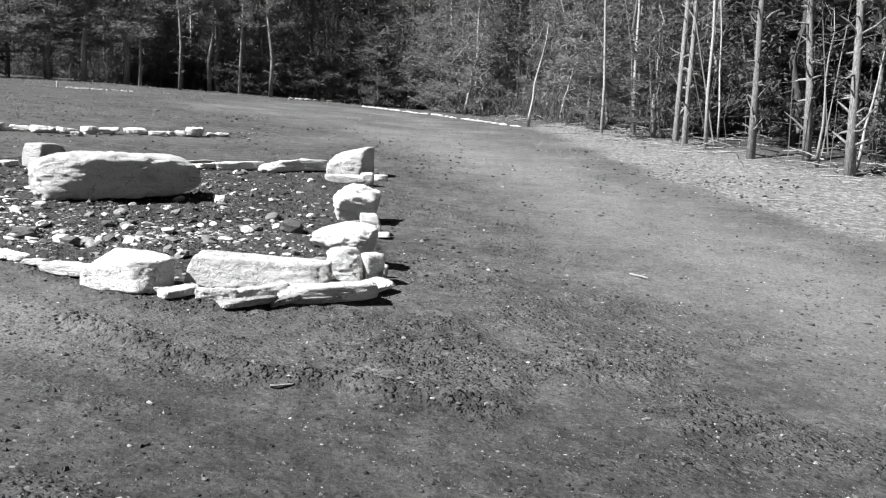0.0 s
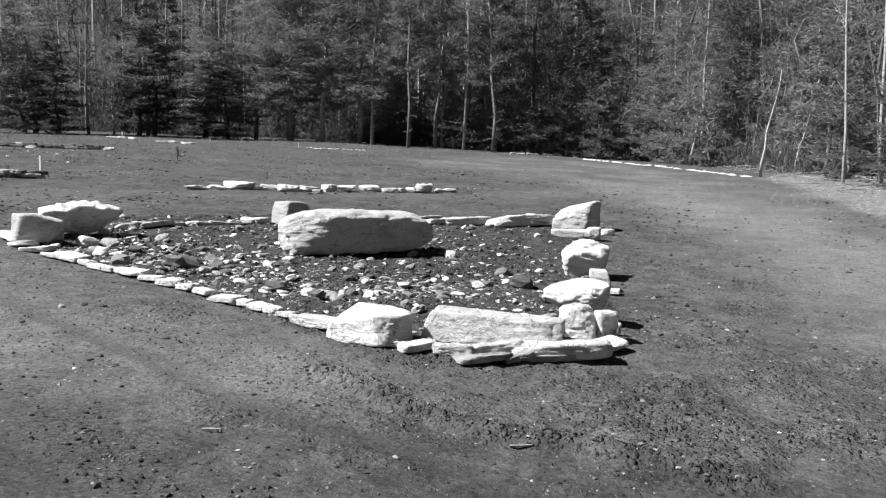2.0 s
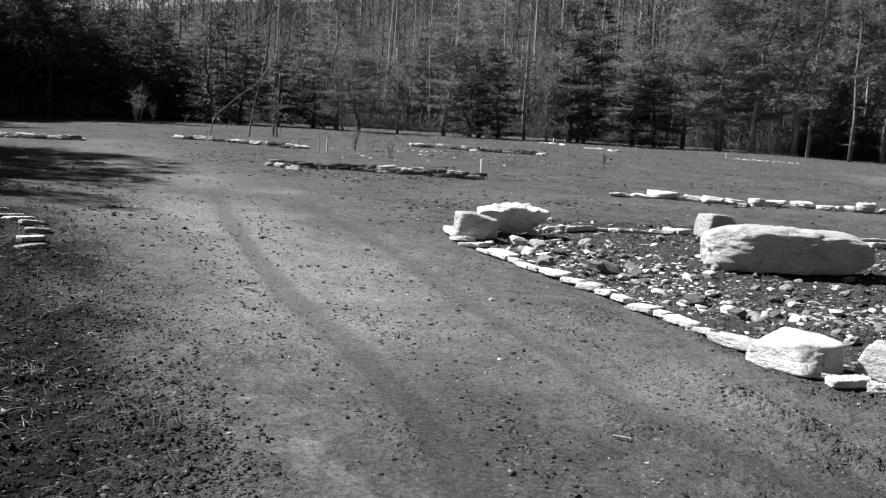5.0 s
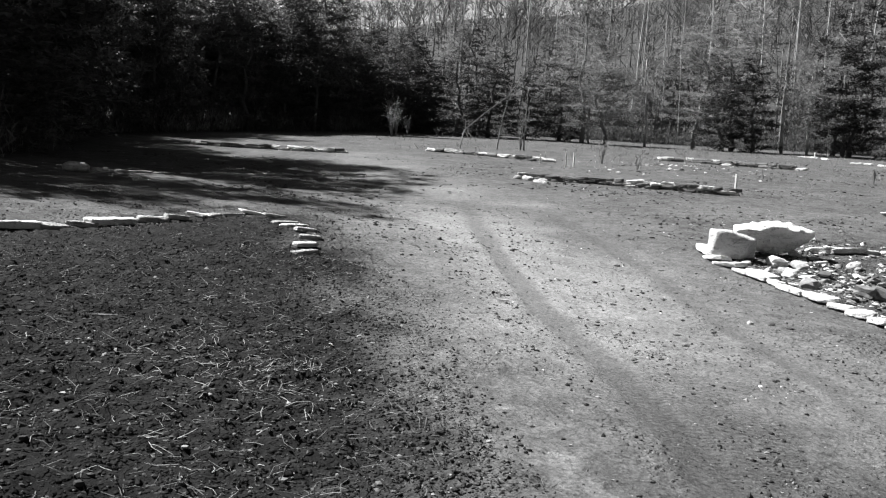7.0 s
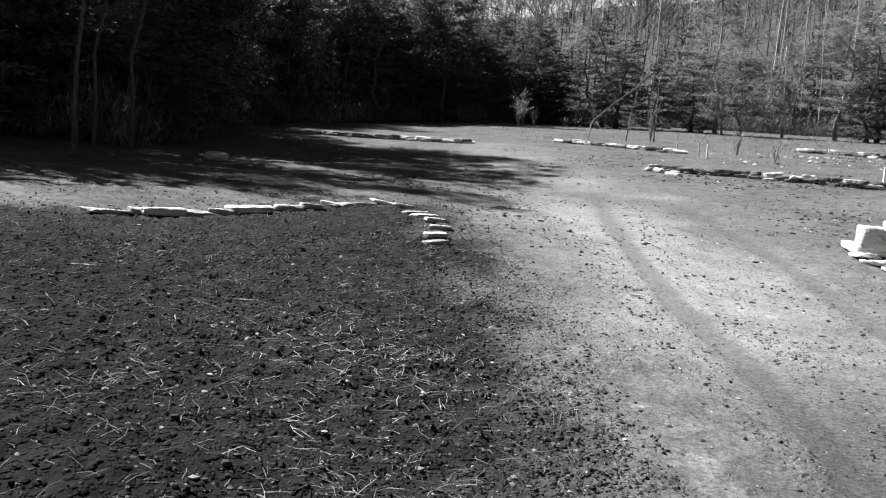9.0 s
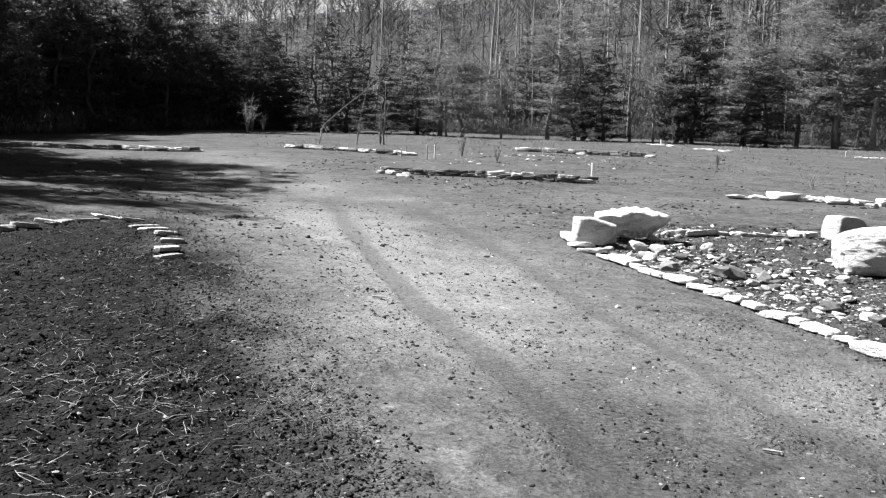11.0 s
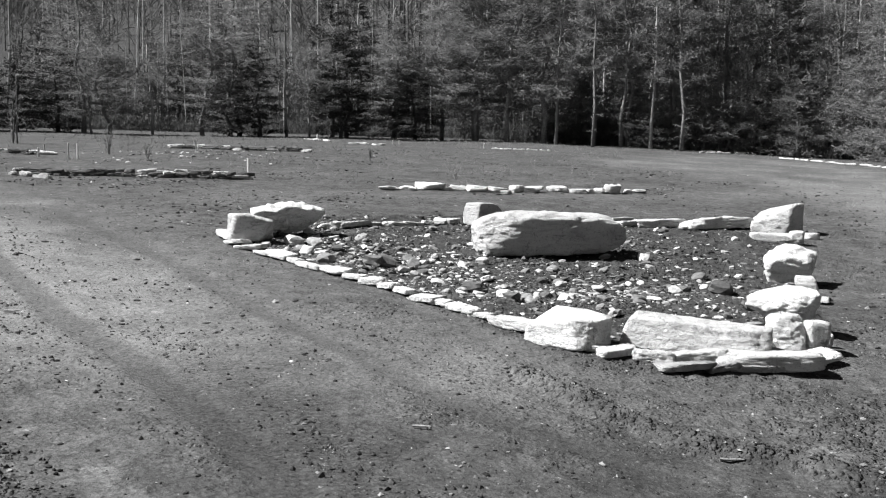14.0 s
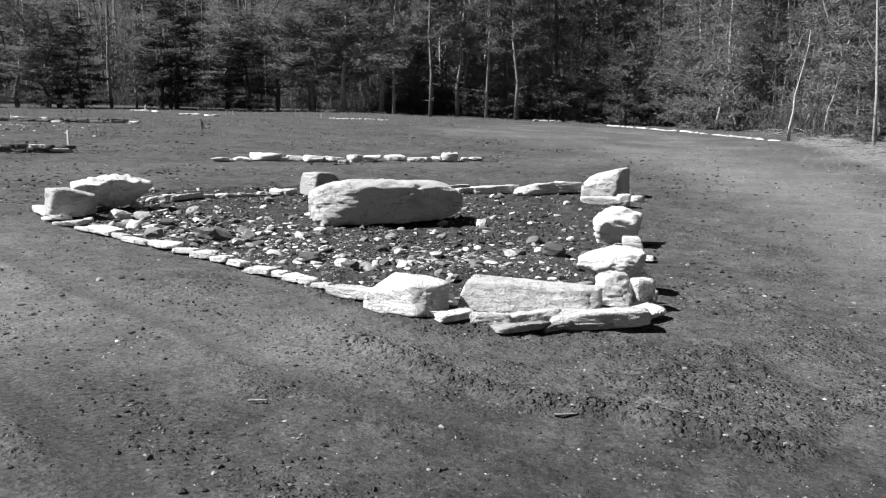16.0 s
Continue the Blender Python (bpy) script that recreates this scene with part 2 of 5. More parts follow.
class Builder:
    """Collects tubes and blades for one mesh."""

    def __init__(self):
        self.v, self.f = [], []

    def tube(self, pts, radii, sides=6, cap=True):
        base = len(self.v)
        pts = [Vector(p) for p in pts]
        for i, p in enumerate(pts):
            d = (pts[min(i + 1, len(pts) - 1)] - pts[max(i - 1, 0)]).normalized()
            a = d.cross(Vector((0.31, 0.95, 0.11))).normalized()
            b = d.cross(a)
            for k in range(sides):
                g = 2 * math.pi * k / sides
                self.v.append(tuple(p + (a * math.cos(g) + b * math.sin(g)) * radii[i]))
        for i in range(len(pts) - 1):
            for k in range(sides):
                n = (k + 1) % sides
                self.f.append((base + i * sides + k, base + i * sides + n, base + (i + 1) * sides + n, base + (i + 1) * sides + k))
        if cap and sides > 2:
            self.f.append(tuple(base + (len(pts) - 1) * sides + k for k in range(sides)))
            self.f.append(tuple(base + k for k in reversed(range(sides))))

    def blade(self, p, q, width, side):
        base = len(self.v)
        s = Vector(side) * width
        self.v += [tuple(p), tuple(p * 0.35 + q * 0.65 + s), tuple(q)]
        self.f += [(base, base + 1, base + 2)]

    def mesh(self, name, material, smooth=False):
        return mesh_from(name, self.v, self.f, material, smooth)


# ---- materials ----
def material(name, build):
    m = bpy.data.materials.new(name)
    m.use_nodes = True
    nt = m.node_tree
    bsdf = nt.nodes["Principled BSDF"]
    build(nt, bsdf)
    return m


def grey(v):
    return (v, v, v, 1)


def node_noise(nt, scale, detail=4.0, rough=0.55, vector=None, stretch=None):
    n = nt.nodes.new("ShaderNodeTexNoise")
    n.inputs["Scale"].default_value, n.inputs["Detail"].default_value, n.inputs["Roughness"].default_value = scale, detail, rough
    if vector is not None:
        if stretch:
            mp = nt.nodes.new("ShaderNodeMapping")
            mp.inputs["Scale"].default_value = stretch
            nt.links.new(vector, mp.inputs[0])
            vector = mp.outputs[0]
        nt.links.new(vector, n.inputs["Vector"])
    return n.outputs["Fac"]


def node_ramp(nt, fac, stops):
    r = nt.nodes.new("ShaderNodeValToRGB")
    el = r.color_ramp.elements
    el[0].position, el[0].color = stops[0][0], grey(stops[0][1])
    el[1].position, el[1].color = stops[-1][0], grey(stops[-1][1])
    for p, v in stops[1:-1]:
        e = el.new(p)
        e.color = grey(v)
    nt.links.new(fac, r.inputs[0])
    return r.outputs[0]


def node_math(nt, op, a, b):
    n = nt.nodes.new("ShaderNodeMath")
    n.operation = op
    for i, s in enumerate((a, b)):
        if isinstance(s, (int, float)):
            n.inputs[i].default_value = s
        else:
            nt.links.new(s, n.inputs[i])
    return n.outputs[0]


def node_mix(nt, fac, a, b, kind="MIX"):
    n = nt.nodes.new("ShaderNodeMix")
    n.data_type, n.blend_type = "RGBA", kind
    for s, i in ((fac, 0), (a, 6), (b, 7)):
        if isinstance(s, (int, float)):
            n.inputs[i].default_value = s if i == 0 else grey(s)
        else:
            nt.links.new(s, n.inputs[i])
    return n.outputs[2]


def node_bump(nt, bsdf, height, strength, distance):
    b = nt.nodes.new("ShaderNodeBump")
    b.inputs["Strength"].default_value, b.inputs["Distance"].default_value = strength, distance
    nt.links.new(height, b.inputs["Height"])
    nt.links.new(b.outputs[0], bsdf.inputs["Normal"])


def place_of(nt, kind="Object"):
    return nt.nodes.new("ShaderNodeTexCoord").outputs[kind]


def world_place(nt):
    return nt.nodes.new("ShaderNodeNewGeometry").outputs["Position"]


def stone_build(pale, dark, stain):
    def build(nt, bsdf):
        at = world_place(nt)
        rnd = nt.nodes.new("ShaderNodeObjectInfo").outputs["Random"]
        big = node_noise(nt, 3.2, 5, 0.6, at)
        fine = node_noise(nt, 38.0, 6, 0.7, at)
        bands = node_noise(nt, 5.0, 5, 0.65, at, (0.7, 0.7, 5.0))
        patch = node_noise(nt, 8.0, 8, 0.72, at)
        col = node_ramp(nt, big, [(0.30, dark), (0.46, (pale + dark) * 0.55), (0.58, pale)])
        col = node_mix(nt, 0.8, col, node_ramp(nt, bands, [(0.30, 0.6), (0.44, 0.95), (0.7, 1.0)]), "MULTIPLY")
        col = node_mix(nt, 0.6, col, node_ramp(nt, fine, [(0.34, 0.30), (0.43, 0.95), (0.7, 1.1)]), "MULTIPLY")
        col = node_mix(nt, node_ramp(nt, patch, [(0.57, 0.0), (0.65, 0.7)]), col, stain)
        # thin dark bedding cracks that break off
        seam = node_math(nt, "ABSOLUTE", node_math(nt, "SUBTRACT", node_noise(nt, 2.6, 6, 0.62, at, (1.0, 1.0, 3.6)), 0.5), 0)
        line = node_ramp(nt, seam, [(0.0, 1.0), (0.006, 0.8), (0.018, 0.0)])
        crack = node_math(nt, "MULTIPLY", line, node_ramp(nt, node_noise(nt, 3.1, 3, 0.5, at), [(0.54, 0.0), (0.64, 0.45)]))
        col = node_mix(nt, crack, col, stain * 0.4)
        tone = node_math(nt, "ADD", node_math(nt, "MULTIPLY", rnd, 0.36), 0.78)
        col = node_mix(nt, 1.0, col, tone, "MULTIPLY")
        nt.links.new(col, bsdf.inputs["Base Color"])
        bsdf.inputs["Roughness"].default_value = 0.88
        bsdf.inputs["Specular IOR Level"].default_value = 0.25
        hgt = node_math(nt, "ADD", node_math(nt, "MULTIPLY", patch, 0.9), node_math(nt, "ADD", node_math(nt, "MULTIPLY", fine, 0.8), node_math(nt, "MULTIPLY", bands, 0.5)))
        hgt = node_math(nt, "SUBTRACT", hgt, node_math(nt, "MULTIPLY", crack, 0.5))
        node_bump(nt, bsdf, hgt, 0.95, 0.045)
    return build


# row stone with the shade of its front faces put into the colour
SHADE_STONE = material("shade_stone", stone_build(0.13, 0.07, 0.035))
PALE_STONE = material("pale_stone", stone_build(0.62, 0.45, 0.20))
BOULDER_STONE = material("boulder_stone", stone_build(0.42, 0.31, 0.14))
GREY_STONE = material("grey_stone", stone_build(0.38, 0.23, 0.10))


def rubble_build(nt, bsdf):
    at = world_place(nt)
    rnd = nt.nodes.new("ShaderNodeNewGeometry").outputs["Random Per Island"]
    orn = nt.nodes.new("ShaderNodeObjectInfo").outputs["Random"]
    mixed = node_math(nt, "FRACT", node_math(nt, "ADD", rnd, orn), 0)
    col = node_ramp(nt, mixed, [(0.0, 0.06), (0.4, 0.18), (0.75, 0.38), (1.0, 0.62)])
    col = node_mix(nt, 0.8, col, node_ramp(nt, node_noise(nt, 22.0, 5, 0.7, at), [(0.35, 0.45), (0.6, 1.1)]), "MULTIPLY")
    nt.links.new(col, bsdf.inputs["Base Color"])
    bsdf.inputs["Roughness"].default_value = 0.9
    node_bump(nt, bsdf, node_noise(nt, 45.0, 4, 0.6, at), 0.5, 0.01)


RUBBLE = material("rubble_stone", rubble_build)


def soil_build(nt, bsdf):
    at = world_place(nt)
    a = nt.nodes.new("ShaderNodeVertexColor")
    a.layer_name = "cover"
    b = nt.nodes.new("ShaderNodeVertexColor")
    b.layer_name = "wear"
    sa, sb = nt.nodes.new("ShaderNodeSeparateColor"), nt.nodes.new("ShaderNodeSeparateColor")
    nt.links.new(a.outputs[0], sa.inputs[0])
    nt.links.new(b.outputs[0], sb.inputs[0])
    packed, verge, bed = sa.outputs[0], sa.outputs[1], sa.outputs[2]
    left, track, far = sb.outputs[0], sb.outputs[1], sb.outputs[2]
    c = nt.nodes.new("ShaderNodeVertexColor")
    c.layer_name = "marks"
    sc = nt.nodes.new("ShaderNodeSeparateColor")
    nt.links.new(c.outputs[0], sc.inputs[0])
    dust, tread, darkened = sc.outputs[0], sc.outputs[1], sc.outputs[2]
    broad = node_noise(nt, 0.55, 5, 0.6, at)
    mid = node_noise(nt, 4.5, 6, 0.65, at)
    fine = node_noise(nt, 34.0, 6, 0.72, at)
    grit = node_noise(nt, 110.0, 3, 0.6, at)
    col = node_ramp(nt, mid, [(0.30, 0.044), (0.5, 0.070), (0.70, 0.100)])
    patch = node_noise(nt, 0.8, 7, 0.72, at)
    col = node_mix(nt, 0.9, col, node_ramp(nt, patch, [(0.34, 0.7), (0.5, 0.95), (0.66, 1.25)]), "MULTIPLY")
    road = node_ramp(nt, broad, [(0.30, 0.072), (0.5, 0.095), (0.68, 0.132)])
    road = node_mix(nt, 0.6, road, node_ramp(nt, mid, [(0.3, 0.62), (0.7, 1.25)]), "MULTIPLY")
    road = node_mix(nt, node_math(nt, "MULTIPLY", dust, node_ramp(nt, node_noise(nt, 1.6, 6, 0.7, at), [(0.32, 0.3), (0.62, 1.0)])), road, 0.165)
    col = node_mix(nt, packed, col, road)
    dry = node_ramp(nt, node_noise(nt, 7.0, 7, 0.75, at), [(0.30, 0.07), (0.5, 0.13), (0.66, 0.25)])
    col = node_mix(nt, verge, col, dry)
    col = node_mix(nt, bed, col, node_ramp(nt, mid, [(0.3, 0.028), (0.7, 0.07)]))
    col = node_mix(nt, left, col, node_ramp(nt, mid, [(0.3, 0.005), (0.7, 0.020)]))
    col = node_mix(nt, node_math(nt, "MULTIPLY", track, 0.5), col, 0.075)
    litter = node_ramp(nt, node_noise(nt, 2.5, 8, 0.75, at), [(0.3, 0.02), (0.7, 0.07)])
    col = node_mix(nt, far, col, litter)
    # soil colour goes down to 0.60 of itself in these patches
    col = node_mix(nt, darkened, col, node_mix(nt, 1.0, col, 0.60, "MULTIPLY"))
    col = node_mix(nt, node_math(nt, "MULTIPLY", track, 0.12), col, 0.0)
    specks = node_ramp(nt, node_noise(nt, 19.0, 4, 0.85, at), [(0.655, 0.0), (0.69, 1.0)])
    shown = node_math(nt, "MULTIPLY", specks, node_math(nt, "SUBTRACT", 0.55, node_math(nt, "MULTIPLY", node_math(nt, "MAXIMUM", track, left), 0.45)))
    col = node_mix(nt, shown, col, 0.30)
    col = node_mix(nt, 0.85, col, node_ramp(nt, fine, [(0.30, 0.45), (0.5, 1.0), (0.70, 1.55)]), "MULTIPLY")
    col = node_mix(nt, 0.5, col, node_ramp(nt, grit, [(0.32, 0.5), (0.5, 1.0), (0.7, 1.4)]), "MULTIPLY")
    crumb = node_noise(nt, 14.0, 5, 0.8, at)
    col = node_mix(nt, 0.8, col, node_ramp(nt, crumb, [(0.36, 0.45), (0.46, 0.95), (0.60, 1.05), (0.68, 1.5)]), "MULTIPLY")
    nt.links.new(col, bsdf.inputs["Base Color"])
    bsdf.inputs["Roughness"].default_value = 0.95
    bsdf.inputs["Specular IOR Level"].default_value = 0.04
    hgt = node_math(nt, "ADD", node_math(nt, "MULTIPLY", fine, 0.35), node_math(nt, "ADD", node_math(nt, "MULTIPLY", crumb, 0.9), node_math(nt, "MULTIPLY", grit, 0.08)))
    cells = []
    for scale in (15.0, 36.0):
        vo = nt.nodes.new("ShaderNodeTexVoronoi")
        vo.inputs["Scale"].default_value = scale
        nt.links.new(at, vo.inputs["Vector"])
        cells.append(node_ramp(nt, vo.outputs["Distance"], [(0.0, 1.0), (0.22, 0.85), (0.42, 0.0)]))
    lump = node_math(nt, "ADD", cells[0], node_math(nt, "MULTIPLY", cells[1], 0.5))
    loose = node_math(nt, "ADD", node_math(nt, "MULTIPLY", a.outputs["Alpha"], 2.2), 0.24)
    loose = node_math(nt, "MULTIPLY", loose, node_math(nt, "SUBTRACT", 1.0, node_math(nt, "MULTIPLY", verge, 0.8)))
    hgt = node_math(nt, "ADD", hgt, node_math(nt, "MULTIPLY", lump, loose))
    run = nt.nodes.new("ShaderNodeVectorMath")
    run.operation = "DOT_PRODUCT"
    nt.links.new(at, run.inputs[0])
    run.inputs[1].default_value = (-0.62, 0.78, 0.0)
    bent = node_math(nt, "ADD", node_math(nt, "MULTIPLY", run.outputs["Value"], 105.0), node_math(nt, "MULTIPLY", node_noise(nt, 4.0, 4, 0.6, at), 14.0))
    bars = node_math(nt, "MULTIPLY", node_math(nt, "SINE", bent, 0), node_math(nt, "MULTIPLY", tread, node_ramp(nt, crumb, [(0.44, 0.0), (0.58, 0.45)])))
    hgt = node_math(nt, "ADD", hgt, bars)
    node_bump(nt, bsdf, hgt, 0.8, 0.018)


SOIL = material("soil", soil_build)


def clod_build(nt, bsdf):
    at = world_place(nt)
    rnd = nt.nodes.new("ShaderNodeNewGeometry").outputs["Random Per Island"]
    col = node_ramp(nt, rnd, [(0.0, 0.006), (0.5, 0.020), (0.85, 0.06), (1.0, 0.20)])
    col = node_mix(nt, 0.7, col, node_ramp(nt, node_noise(nt, 40.0, 4, 0.7, at), [(0.3, 0.6), (0.7, 1.3)]), "MULTIPLY")
    nt.links.new(col, bsdf.inputs["Base Color"])
    bsdf.inputs["Roughness"].default_value = 0.95
    bsdf.inputs["Specular IOR Level"].default_value = 0.03


CLOD = material("soil_clod", clod_build)


def field_clod_build(nt, bsdf):
    rnd = nt.nodes.new("ShaderNodeNewGeometry").outputs["Random Per Island"]
    col = node_ramp(nt, rnd, [(0.0, 0.02), (0.6, 0.052), (0.9, 0.10), (1.0, 0.24)])
    col = node_mix(nt, 0.7, col, node_ramp(nt, node_noise(nt, 40.0, 4, 0.7, world_place(nt)), [(0.3, 0.6), (0.7, 1.3)]), "MULTIPLY")
    nt.links.new(col, bsdf.inputs["Base Color"])
    bsdf.inputs["Roughness"].default_value = 0.95
    bsdf.inputs["Specular IOR Level"].default_value = 0.03


FIELD_CLOD = material("field_clod", field_clod_build)


def wood_build(low, high, scale=(6.0, 6.0, 1.2)):
    def build(nt, bsdf):
        at = place_of(nt)
        rnd = nt.nodes.new("ShaderNodeObjectInfo").outputs["Random"]
        isl = nt.nodes.new("ShaderNodeNewGeometry").outputs["Random Per Island"]
        f = node_noise(nt, 3.0, 6, 0.7, at, scale)
        col = node_ramp(nt, f, [(0.32, low), (0.52, (low + high) / 2), (0.68, high)])
        tone = node_math(nt, "ADD", node_math(nt, "MULTIPLY", rnd, 0.5), node_math(nt, "ADD", node_math(nt, "MULTIPLY", isl, 0.25), 0.62))
        nt.links.new(node_mix(nt, 1.0, col, tone, "MULTIPLY"), bsdf.inputs["Base Color"])
        bsdf.inputs["Roughness"].default_value = 0.9
        bsdf.inputs["Specular IOR Level"].default_value = 0.2
        node_bump(nt, bsdf, f, 0.7, 0.02)
    return build


PINE_BARK = material("pine_bark", wood_build(0.045, 0.30, (9.0, 9.0, 3.5)))
PALE_BARK = material("pale_bark", wood_build(0.14, 0.46, (9.0, 9.0, 4.0)))
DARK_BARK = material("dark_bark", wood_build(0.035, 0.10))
DEAD_WOOD = material("dead_wood", wood_build(0.12, 0.30))
STRAW = material("straw", wood_build(0.10, 0.30))
DULL_STRAW = material("dull_straw", wood_build(0.03, 0.13))
STAKE_WOOD = material("stake_wood", wood_build(0.45, 0.65))


def leaf_build(low, high, clear=0.45):
    def build(nt, bsdf):
        rnd = nt.nodes.new("ShaderNodeObjectInfo").outputs["Random"]
        isl = nt.nodes.new("ShaderNodeNewGeometry").outputs["Random Per Island"]
        col = node_ramp(nt, isl, [(0.0, low), (0.6, (low + high) / 2), (1.0, high)])
        tone = node_math(nt, "ADD", node_math(nt, "MULTIPLY", rnd, 0.7), 0.65)
        col = node_mix(nt, 1.0, col, tone, "MULTIPLY")
        nt.links.new(col, bsdf.inputs["Base Color"])
        bsdf.inputs["Roughness"].default_value = 0.7
        bsdf.inputs["Specular IOR Level"].default_value = 0.2
        thin, mix = nt.nodes.new("ShaderNodeBsdfTranslucent"), nt.nodes.new("ShaderNodeMixShader")
        mix.inputs[0].default_value = clear
        nt.links.new(col, thin.inputs[0])
        nt.links.new(bsdf.outputs[0], mix.inputs[1])
        nt.links.new(thin.outputs[0], mix.inputs[2])
        nt.links.new(mix.outputs[0], nt.nodes["Material Output"].inputs[0])
    return build


NEEDLES = material("pine_needles", leaf_build(0.10, 0.22, 0.5))
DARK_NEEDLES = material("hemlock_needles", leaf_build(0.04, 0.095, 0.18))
BRUSH = material("dark_brush", leaf_build(0.08, 0.22))
TWIGS = material("grey_twigs", leaf_build(0.12, 0.28))
FAR_TWIGS = material("far_twigs", leaf_build(0.035, 0.085))

# ---- the ground, one sheet to the ridge ----
def ground_mesh():
    def axis(a, b, fine, grow0, grow1):
        """Even steps from a to b, and outside them steps that grow."""
        low, high, d = [a], [b], fine
        while low[-1] > -520:
            d *= grow0
            low.append(low[-1] - d)
        d = fine
        while high[-1] < 520:
            d *= grow1
            high.append(high[-1] + d)
        return np.concatenate([low[:0:-1], np.arange(a, b, fine), high])

    ax, ay = axis(-8.5, 2.5, 0.037, 1.05, 1.05), axis(0.0, 9.5, 0.037, 1.15, 1.045)
    gx, gy = np.meshgrid(ax, ay, indexing="ij")
    x, y = gx.ravel(), gy.ravel()
    z = land(x, y) + relief(x, y)
    verts = np.stack([x, y, z], 1)
    i = np.arange(len(verts)).reshape(len(ax), len(ay))
    quads = np.stack([i[:-1, :-1], i[1:, :-1], i[1:, 1:], i[:-1, 1:]], -1).reshape(-1, 4)
    me = bpy.data.meshes.new("ground")
    me.vertices.add(len(verts))
    me.vertices.foreach_set("co", verts.ravel())
    me.loops.add(quads.size)
    me.loops.foreach_set("vertex_index", quads.ravel())
    me.polygons.add(len(quads))
    me.polygons.foreach_set("loop_start", np.arange(0, quads.size, 4))
    me.update(calc_edges=True)
    me.shade_smooth()
    bed, left, verge, packed, track, ridge = cover(x, y)
    wood = step(inside(x, y, CLEARING), 1.0, -2.0)
    one = np.ones(len(x))
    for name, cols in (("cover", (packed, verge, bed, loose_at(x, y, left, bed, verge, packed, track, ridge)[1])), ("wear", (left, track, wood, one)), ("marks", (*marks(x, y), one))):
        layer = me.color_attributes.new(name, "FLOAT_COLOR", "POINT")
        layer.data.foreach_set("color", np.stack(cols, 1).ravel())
    me.materials.append(SOIL)
    return me


ground = tagged(new("ground", ground_mesh()), "dark bare soil field with packed dirt tracks and loose clods", "ground", "", "structure")


# ---- stones ----
def ball(level):
    bm = bmesh.new()
    bmesh.ops.create_icosphere(bm, subdivisions=level, radius=1.0)
    v = np.array([p.co[:] for p in bm.verts])
    f = [tuple(q.index for q in g.verts) for g in bm.faces]
    bm.free()
    return v, f


BALLS = {k: ball(k) for k in (1, 2, 3, 4, 5, 6)}
BALLS[0] = (np.array([(1, 0, 0), (-1, 0, 0), (0, 1, 0), (0, -1, 0), (0, 0, 1), (0, 0, -1)], float), [(0, 2, 4), (2, 1, 4), (1, 3, 4), (3, 0, 4), (2, 0, 5), (1, 2, 5), (3, 1, 5), (0, 3, 5)])


def rock_mesh(seed, size, level=3, crisp=16.0, cuts=7, rough=0.05, mat=None, lean=0.0, peak=0.0, taper=0.0, shear=0.0, under=0.0, facets=(), smooth=True, ledges=0.10, deep=0.58):
    """An angular rock: the body within a box and the planes that cut it, with slightly worn edges and broken skin. Its base lies at z = 0.
    facets: planes (x, y, z, distance) in half sizes of the box; crisp: how sharp the edges are."""
    rng = np.random.default_rng(seed)
    d, f = BALLS[level]
    planes = [(1, 0, 0, 1), (-1, 0, 0, 1), (0, 1, 0, 1), (0, -1, 0, 1), (0, 0, 1, 1), (0, 0, -1, 1)]
    for k in range(cuts):
        n = rng.normal(size=3)
        n[2] *= 0.3 if k % 2 else 0.9
        n /= np.linalg.norm(n)
        planes.append((*n, np.abs(n).sum() * rng.uniform(deep, deep + 0.26)))
    for fx, fy, fz, c in facets:
        n = math.sqrt(fx * fx + fy * fy + fz * fz)
        planes.append((fx / n, fy / n, fz / n, c))
    reach = np.zeros(len(d))
    for fx, fy, fz, c in planes:
        reach += np.maximum(d @ np.array((fx, fy, fz)) / c, 0) ** crisp
    p = d / (reach ** (1.0 / crisp))[:, None]
    p = p / np.abs(p).max(0)
    half = np.array(size) / 2
    p[:, 1] *= 1 - taper * p[:, 0]
    p[:, 2] *= 1 - 0.5 * taper * p[:, 0]
    p[:, :2] *= (1 - under * np.clip(0.35 - p[:, 2], 0, 1))[:, None]
    p = p * half
    p[:, 2] += peak * half[2] * (p[:, 0] / half[0]) * (p[:, 2] > 0)
    p[:, 0] += lean * p[:, 2]
    p[:, 1] += shear * p[:, 2]
    m = float(min(size))
    out = []
    off = Vector(rng.uniform(-50, 50, 3))
    for q, e in zip(p, d):
        v = Vector(q)
        w = Vector((v.x, v.y, v.z * 1.8)) + off
        h = noise.fractal(w * (0.9 / m), 0.9, 2.1, 3) * rough * m * 0.7
        h += noise.fractal(w * (3.2 / m), 0.7, 2.3, 4) * rough * 0.45 * m
        h += (0.3 - abs(noise.noise(w * (2.2 / m)))) * rough * 0.55 * m - max(0.0, noise.noise(w * (5.0 / m)) - 0.25) * rough * 0.9 * m
        ledge = math.sin((v.z + 0.3 * noise.noise((v + off) * (1.0 / m)) * m) * 26.0 / m) * ledges * rough * m
        out.append(tuple(v + Vector(e) * (h + ledge)))
    low = min(o[2] for o in out)
    out = [(x, y, max(z - low, 0.0)) for x, y, z in out]
    return mesh_from("stone", out, f, mat, smooth)


